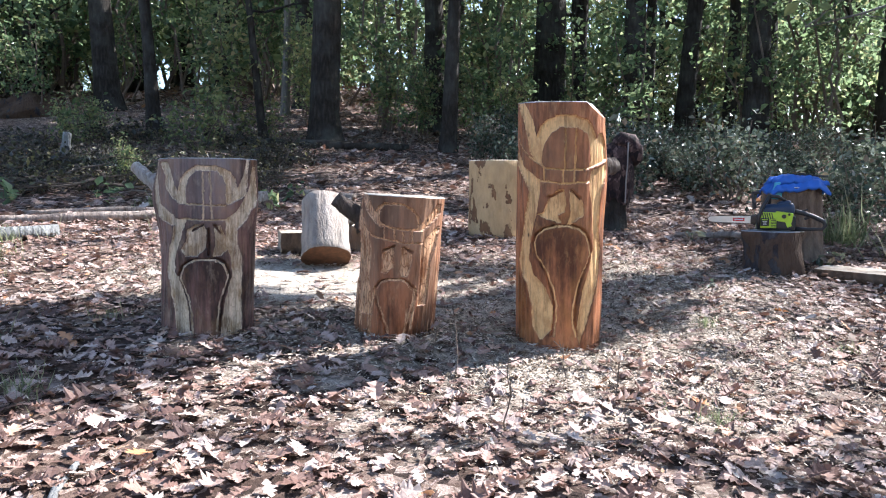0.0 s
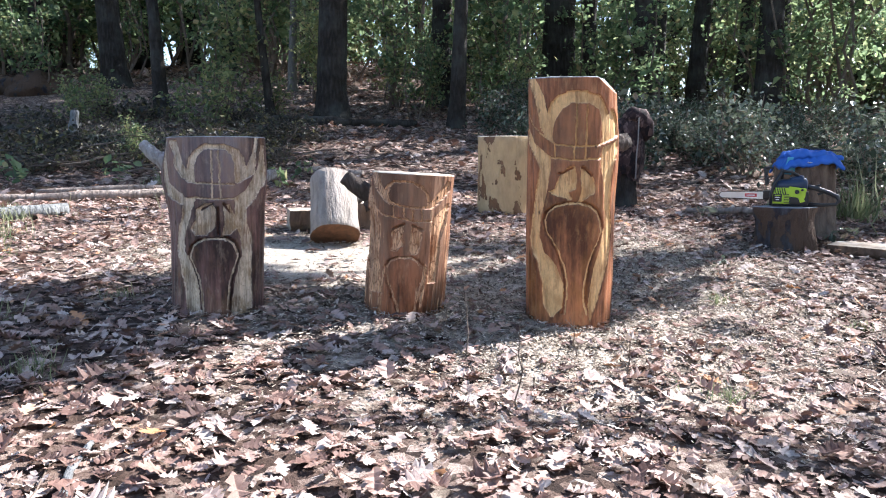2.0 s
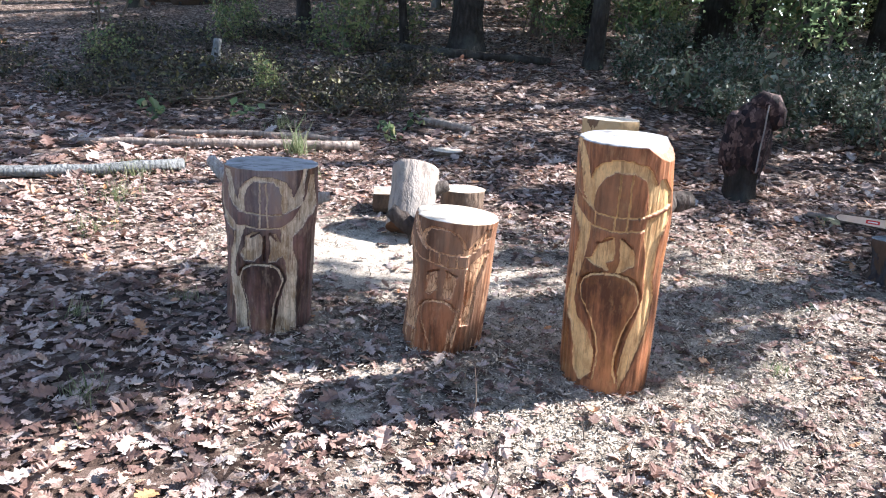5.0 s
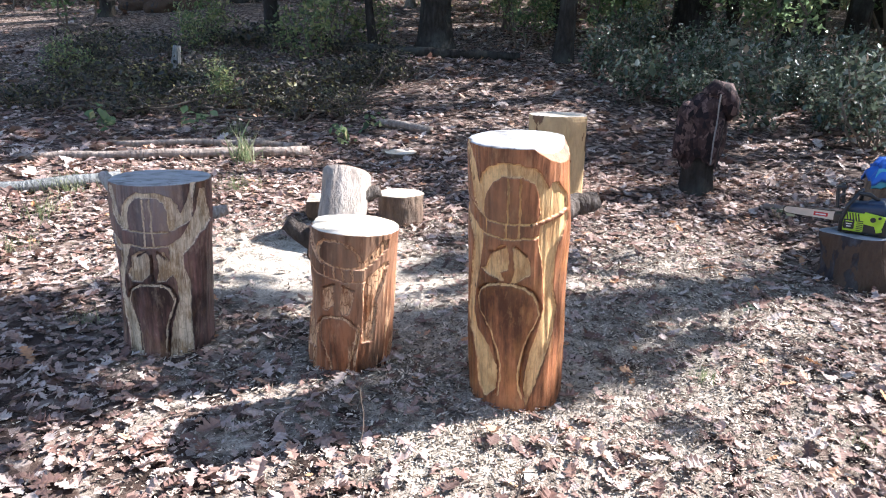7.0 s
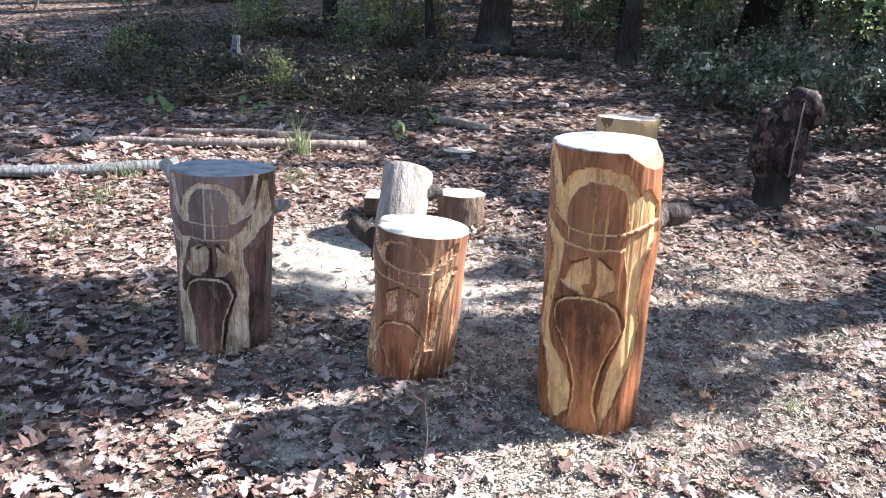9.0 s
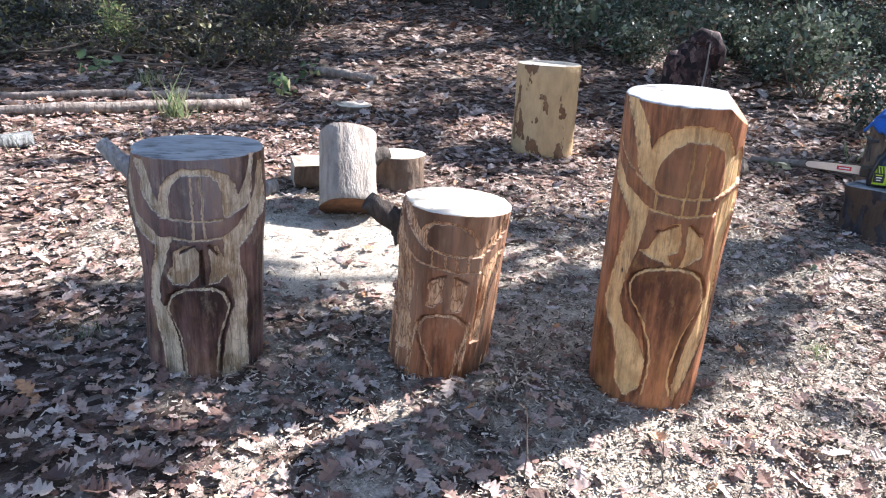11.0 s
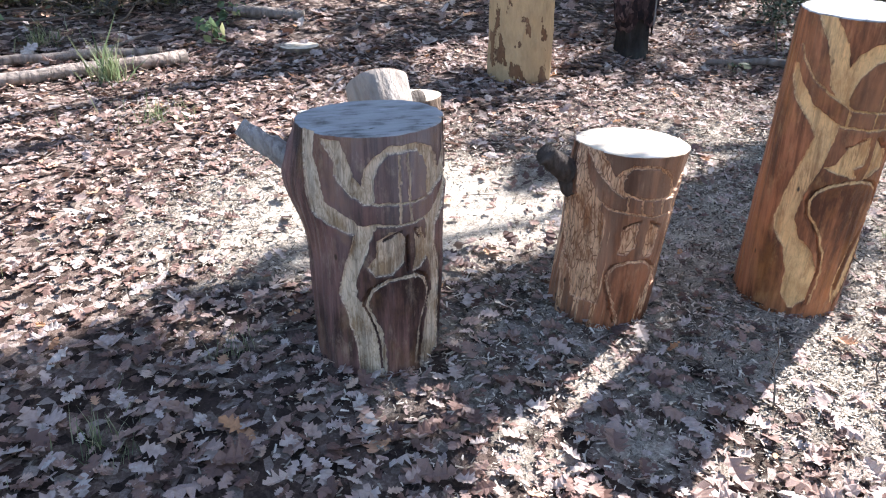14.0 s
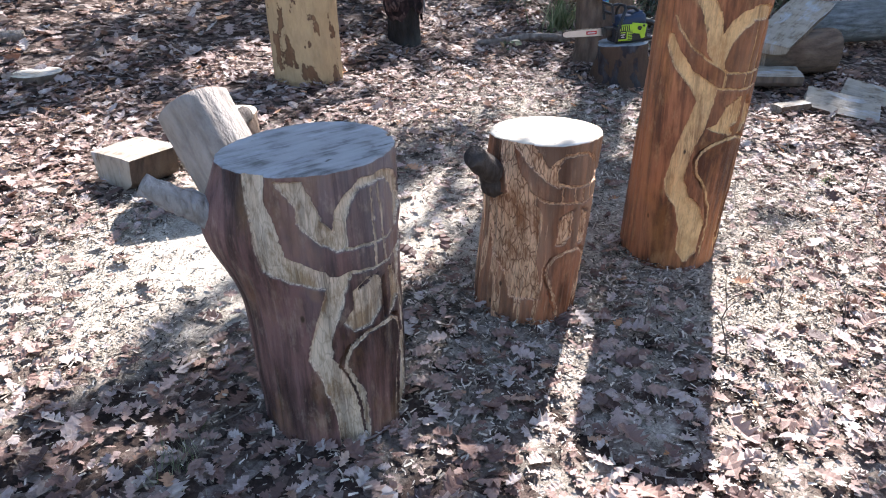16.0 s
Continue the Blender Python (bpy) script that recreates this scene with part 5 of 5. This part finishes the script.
BLUE = plain("blue_fabric", (0.025, 0.13, 0.52), 0.55, vary=0.35, scale=9)
PALEBLUE = plain("pale_blue_lining", (0.10, 0.42, 0.58), 0.6, vary=0.25)
jz = gz(2.64, 5.5) + 0.54
jacket = thing("folded_jacket", pose(2.63, 5.45, jz, 0, 0, -6) @ Matrix.Diagonal((0.84, 0.9, 1.15, 1)), "folded bright blue jacket on top of a stump", "jacket")


def fold(w, d, h, seed, droop):
    def shape(u, v):
        x, y = (u - 0.5) * w, (v - 0.5) * d
        edge = min(1, 6 * min(u, 1 - u, v, 1 - v) + 0.15)
        z = h * edge + 0.02 * noise.noise((x * 9, y * 9, seed)) + 0.016 * noise.noise((x * 22, y * 13, seed + 4)) + 0.012 * math.sin(12 * x + 9 * y + seed)
        over = max(0, math.hypot(x / 0.24, y / 0.22) - 0.95)
        return Vector((x + 0.015 * noise.noise((y * 8, seed, 1)), y + 0.02 * noise.noise((x * 8, seed, 2)), z - droop * over))
    return shape


part("body", cloth_sheet(40, 30, fold(0.50, 0.38, 0.045, 1, 0.12), 0.02), BLUE, jacket, soft=True)
part("sleeve", cloth_sheet(36, 16, lambda u, v: fold(0.44, 0.16, 0.04, 3, 0.1)(u, v) + Vector((0.03, -0.07, 0.035)), 0.02), BLUE, jacket, soft=True)
part("sleeve", cloth_sheet(30, 16, lambda u, v: fold(0.34, 0.15, 0.04, 5, 0.1)(u, v) + Vector((-0.04, 0.06, 0.04)), 0.02), BLUE, jacket, soft=True)
part("lining", cloth_sheet(14, 14, lambda u, v: Vector((-0.25 + 0.1 * u + 0.03 * v, -0.17 + 0.03 * u, 0.035 - 0.10 * (1 - v) + 0.01 * noise.noise((u * 4, v * 4, 2)))), 0.008), PALEBLUE, jacket, "pale blue lining", True)
part("zip", tube(bmesh.new(), bent((-0.1, -0.02, 0.092), (0.24, -0.12, 0.072), 8, 0.04, 3), [0.006] * 8, 6), BLACK, jacket)


# ---- camouflage coat over a post ----
def camo():
    n = Nodes("camouflage_cloth", 0.85, 0.2)
    cells = n.add("ShaderNodeSeparateColor", Color=n.voronoi(24, n.coords(1, 1, 0.6), out="Color")).outputs[0]
    col = n.ramp(n.mix(0.55, cells, n.noise(14, 5, distort=1.2)), (0.3, (0.012, 0.009, 0.010)), (0.44, (0.032, 0.018, 0.017)), (0.55, (0.06, 0.036, 0.032)), (0.66, (0.14, 0.09, 0.08)), (0.72, (0.02, 0.012, 0.012)))
    return n.done(col, n.bump(n.noise(25, 4), 0.5, 0.015))


CAMO = camo()
cx, cy = 1.53, 6.6
stump("post_stump", pose(cx, cy, gz(cx, cy) - 0.04), 0.12, 0.66, 27, (BARK, TOP_GREY), "dark narrow stump under a camouflage coat", flare=0.2)
coat = thing("camouflage_coat", pose(cx, cy, gz(cx, cy) + 0.23, 0, 0, 0) @ Matrix.Diagonal((0.84, 0.9, 0.9, 1)), "dark brown camouflage coat draped over a narrow stump", "coat")


def coat_body():
    bm = bmesh.new()
    rows, sides = 26, 48
    rings = []
    for i in range(rows):
        f = i / (rows - 1)
        z = 0.66 * f
        r = float(np.interp(f, (0, 0.1, 0.35, 0.6, 0.8, 0.92, 1.0), (0.17, 0.185, 0.205, 0.2, 0.175, 0.12, 0.02)))
        ring = []
        for k in range(sides):
            t = 2 * math.pi * k / sides
            q = r * (1 + 0.16 * (1 - 0.5 * f) * noise.noise((math.cos(t) * 2.2, math.sin(t) * 2.2, f * 2.5)) + 0.07 * math.sin(7 * t + 4 * f) * (1 - f))
            hem = (0.05 * math.sin(3 * t) + 0.03 * math.sin(7 * t + 1)) * max(0, 1 - 4 * f)
            ring.append(bm.verts.new((q * math.cos(t) * 1.05 + 0.06 * f * f, q * math.sin(t) * 0.85, z + hem + 0.02 * noise.noise((t, f * 4, 2)) * f)))
        rings.append(ring)
    for a, b in zip(rings, rings[1:]):
        for k in range(sides):
            bm.faces.new((a[k], a[(k + 1) % sides], b[(k + 1) % sides], b[k]))
    bm.faces.new(rings[-1])
    return bm


part("body", coat_body(), CAMO, coat, soft=True)
part("sleeve", tube(bmesh.new(), bent((-0.14, -0.06, 0.54), (-0.2, -0.1, 0.05), 9, 0.06, 2), (0.05, 0.075, 0.08, 0.078, 0.075, 0.07, 0.068, 0.062, 0.05), 18, 0.3, 3), CAMO, coat, soft=True)
part("hood", tube(bmesh.new(), [Vector(p) for p in ((0.0, -0.02, 0.60), (0.08, -0.04, 0.64), (0.16, -0.05, 0.62), (0.21, -0.05, 0.54), (0.215, -0.05, 0.46), (0.2, -0.04, 0.40))], (0.07, 0.10, 0.105, 0.1, 0.085, 0.04), 20, 0.35, 6), CAMO, coat, "hood hanging to one side", True)
part("zip", tube(bmesh.new(), bent((0.115, -0.185, 0.62), (0.09, -0.19, 0.02), 10, 0.02, 1), [0.007] * 10, 6), plain("pale_zip", (0.2, 0.18, 0.17), 0.6), coat, "pale zip")

# ---- wood pile ----
split_block("wood_slab", pose(2.98, 4.62, gz(2.98, 4.62) - 0.005, 0, 0, -51), 1.0, 0.34, 0.10, 51, "long flat slab of wood with a pale sawn face", category="wood slab")
split_block("wood_slab", pose(3.14, 3.84, gz(3.14, 3.84) + 0.0, 20, 10, -62), 0.46, 0.24, 0.07, 52, "pale slab of wood tilted against the pile", category="wood slab")
split_block("wood_slab", pose(3.56, 3.74, gz(3.56, 3.74) + 0.02, 26, 12, -70), 0.55, 0.18, 0.06, 53, "narrow pale slab leaning on the pile", category="wood slab")
split_block("split_wood", pose(2.83, 4.02, gz(2.83, 4.02) - 0.005, 0, 0, -20), 0.24, 0.1, 0.06, 54, "small piece of split wood on the leaves", category="split wood")
stump("split_log", pose(3.42, 4.66, gz(3.42, 4.66) + 0.15, 0, 90, -32), 0.17, 0.6, 55, (BROWNSTUMP, PLANKTOP), "brown sawn log lying in the wood pile", category="log")
split_block("wood_slab", pose(3.68, 4.55, gz(3.68, 4.55) + 0.32, 6, -14, 8), 0.85, 0.32, 0.075, 56, "broad pale board lying across the wood pile", category="wood slab")
stump("long_log", pose(4.55, 5.0, gz(4.55, 5.0) + 0.17, 0, 90, -33), 0.175, 2.2, 57, (LICHEN, PLANKTOP), "long grey barked log lying behind the wood pile", category="log", wob=0.06)


def boulder(x, y, r, seed):
    bm = bmesh.new()
    bmesh.ops.create_icosphere(bm, subdivisions=4, radius=r)
    for v in bm.verts:
        v.co *= 1 + 0.3 * noise.fractal(v.co / r * 1.1 + Vector((seed, 0, 0)), 0.9, 2.1, 4)
        v.co.z *= 0.6
    ob = part("boulder", bm, DARKSTUMP, soft=True)
    ob.matrix_basis = pose(x, y, gz(x, y) + r * 0.2, 0, 0, 30 * seed)
    return tagged(ob, "dark mossy boulder half hidden in the brush", "boulder")


boulder(-8.7, 15.0, 0.62, 1)
boulder(-9.6, 15.2, 0.5, 2)


# ---- bare sprouts, grass ----
def sprout(x, y, h, seed, lean=0.1):
    t = thing("bare_sprout", pose(x, y, gz(x, y) - 0.01), "thin bare sprout standing in the leaves", "sprout", "bare sprouts")
    top = (lean * h, 0.02, h)
    pts = bent((0, 0, 0), top, 7, 0.12, seed)
    part("stem", tube(bmesh.new(), pts, [0.0032 * (1.1 - i * 0.12) for i in range(7)], 5), TWIG, t)
    r = random.Random(seed)
    for k in range(4):
        p = pts[2 + k % 4]
        part("twig", tube(bmesh.new(), bent(p, p + Vector((r.uniform(-0.1, 0.1), r.uniform(-0.05, 0.05), r.uniform(0.02, 0.09))), 4, 0.1, seed + k), (0.0018, 0.0016, 0.0013, 0.001), 4), TWIG, t)


for k, (x, y, h) in enumerate(((0.06, 2.72, 0.30), (0.2, 2.28, 0.28), (0.47, 2.75, 0.16), (-0.05, 2.95, 0.14), (0.62, 2.6, 0.15), (1.9, 3.1, 0.2))):
    sprout(x, y, h, 300 + k, (-0.1, 0.03, -0.05, 0.1, 0.2, 0.05)[k])


def grass(x, y, r, h, n, seed):
    g = np.random.default_rng(seed)
    tv = np.array([(-0.018, 0, 0), (0.018, 0, 0), (-0.014, 0.06, 0.45), (0.014, 0.06, 0.45), (0.0, 0.28, 0.95)])
    tf = np.array([(0, 1, 3), (0, 3, 2), (2, 3, 4)])
    d, a = np.abs(g.normal(0, r * 0.5, n)), g.uniform(0, 2 * np.pi, n)
    pos = np.stack([d * np.cos(a), d * np.sin(a), height(x + d * np.cos(a), y + d * np.sin(a)) - gz(x, y)], 1)
    me = scatter("grass_tuft", tv, tf, pos, turns(g, n, 0.3), h * g.lognormal(0, 0.3, n))
    ob = part("grass_tuft", me, GRASS)
    ob.matrix_basis = pose(x, y, gz(x, y))
    return tagged(ob, "small tuft of green grass among dry leaves", "grass", kind="stuff")


for k, (x, y, r, h, n) in enumerate(((1.33, 3.62, 0.07, 0.05, 110), (-1.42, 2.35, 0.14, 0.07, 120), (0.95, 2.45, 0.14, 0.05, 90), (-2.35, 6.3, 0.12, 0.22, 120), (-2.9, 4.5, 0.3, 0.10, 130), (-2.6, 3.9, 0.3, 0.08, 120), (-1.55, 3.25, 0.12, 0.06, 60), (-3.2, 5.1, 0.35, 0.12, 150), (-2.0, 5.5, 0.3, 0.1, 120), (-1.9, 2.9, 0.2, 0.07, 80), (3.4, 6.1, 0.3, 0.3, 200), (3.0, 6.3, 0.2, 0.28, 160), (1.9, 3.3, 0.1, 0.05, 60), (3.6, 5.4, 0.3, 0.3, 160), (-3.0, 7.3, 0.3, 0.12, 130))):
    grass(x, y, r, h, n, 500 + k)


# small green seedlings
def seedling(x, y, s, seed, leaf):
    t = thing("seedling", pose(x, y, gz(x, y)), "small green seedling in the leaf litter", "seedling", "seedlings")
    part("stem", tube(bmesh.new(), bent((0, 0, -0.01), (0.02, 0, 0.16 * s), 5, 0.1, seed), (0.004, 0.004, 0.003, 0.003, 0.002), 5), TWIG, t)
    part("foliage", foliage("foliage", [(0.02, 0, 0.15 * s), (0, 0.03, 0.1 * s)], 0.06 * s, 9, 0.07 * s, seed), leaf, t)


for k, (x, y, s, lf) in enumerate(((-1.75, 7.1, 1.2, GREEN), (-1.6, 7.6, 1.0, GREEN), (-3.4, 7.2, 1.4, GREEN), (-4.3, 6.9, 1.5, GREEN), (2.05, 5.95, 0.6, GLOSSY), (2.75, 5.1, 0.7, GLOSSY), (1.6, 4.3, 0.4, GLOSSY))):
    seedling(x, y, s, 700 + k, lf)


# ---- litter ----
def leafy(x, y):
    return np.clip(1.0 - 0.9 * dusted(x, y), 0.07, 1)


litter("leaf_litter", 38000, (-3.6, 4.2, 0.2, 7.2), 0.050, "dry brown and tan oak leaves over the clearing", 1, leafy)
litter("leaf_litter", 20000, (-9, 8, 6.8, 16), 0.085, "dry brown oak leaves on the bank below the trees", 2)
litter("leaf_litter", 7000, (-9, 9, -6, 0.4), 0.11, "dry brown oak leaves on the way to the clearing", 5)
litter("leaf_litter", 4000, (4.0, 9, 0.2, 7.2), 0.10, "dry brown oak leaves beside the wood pile", 7)
litter("leaf_litter", 5000, (-8, -3.4, -1, 7), 0.10, "dry brown oak leaves beside the clearing", 3)

litter("leaf_litter", 9000, (-20, -8.5, 6, 20), 0.13, "dry brown leaves under the trees of the bank", 8)
litter("leaf_litter", 8000, (-9, 9, 15.5, 26), 0.14, "dry brown leaves deeper in the forest", 9)


def chips(n, seed):
    """Wood chips and chainsaw shavings, thickest where the logs were carved."""
    g = np.random.default_rng(seed)
    x, y = g.uniform(-2.2, 3.2, n), g.uniform(1.9, 6.2, n)
    thick = dusted(x, y)
    # chips thinned so the sunlit sawdust patch reads smooth and pale
    bright_patch = np.exp(-(((x + 0.7) / 0.75) ** 2 + ((y - 4.15) / 0.5) ** 2))
    ok = g.uniform(0.03, 1, n) < np.minimum(thick, 0.75) * (1 - 0.85 * np.clip(bright_patch * 1.6, 0, 1))
    x, y = x[ok], y[ok]
    n = len(x)
    tv = np.array([(-0.5, -0.13, 0), (0.5, -0.10, 0.05), (0.45, 0.12, 0.03), (-0.4, 0.14, 0.08)])
    tf = np.array([(0, 1, 2), (0, 2, 3)])
    pos = np.stack([x, y, height(x, y) + g.uniform(0.008, 0.022, n)], 1)
    me = scatter("wood_chips", tv, tf, pos, turns(g, n, 0.35), 0.0125 * np.minimum(g.lognormal(0, 0.5, n), 2.2))
    return tagged(part("wood_chips", me, CHIP), "pale wood chips and sawdust over the trodden clearing", "wood chips", kind="stuff")


chips(430000, 4)


def sticks(n, seed):
    g = np.random.default_rng(seed)
    x, y = g.uniform(-4, 4.5, n), g.uniform(0.3, 9, n)
    tv = np.array([(-0.5, 0.008, 0), (-0.5, -0.008, 0), (-0.5, 0, 0.014), (0.1, 0.046, 0.01), (0.1, 0.034, 0.01), (0.1, 0.04, 0.022), (0.5, 0.0, 0.02), (0.5, -0.006, 0.02), (0.5, -0.003, 0.026)])
    tf = np.array([(0, 1, 4), (0, 4, 3), (1, 2, 5), (1, 5, 4), (2, 0, 3), (2, 3, 5), (3, 4, 7), (3, 7, 6), (4, 5, 8), (4, 8, 7), (5, 3, 6), (5, 6, 8)])
    pos = np.stack([x, y, height(x, y) + 0.02], 1)
    me = scatter("fallen_twigs", tv, tf, pos, turns(g, n, 0.08), 0.17 * np.minimum(g.lognormal(0, 0.5, n), 1.7))
    return tagged(part("fallen_twigs", me, TWIG), "thin dead twigs scattered over the leaves", "twigs", kind="stuff")


sticks(420, 6)

# the large loose leaves nearest the walk, one by one
loose = random.Random(21)
shapes = []
for k in range(6):
    v, f = oak_leaf(90 + k, (0.5, 0.9, -0.5, 0.3, 1.1, -0.8)[k])
    me = mesh_from("leaf", v, f)
    me.materials.append(LOOSE)
    shapes.append(me)
for k in range(280):
    x, y = loose.uniform(-1.9, 1.9), loose.uniform(1.3, 3.0)
    if any(math.hypot(x - a, y - b) < 0.24 for a, b in ((-1.1, 3.26), (-0.245, 3.34), (0.515, 3.3))):
        continue
    ob = new("leaf", shapes[k % 6])
    ob.parent = ground
    ob.matrix_basis = pose(x, y, gz(x, y) + 0.03, loose.gauss(0, 14), loose.gauss(0, 14), loose.uniform(0, 360)) @ Matrix.Scale(loose.uniform(0.065, 0.115), 4)
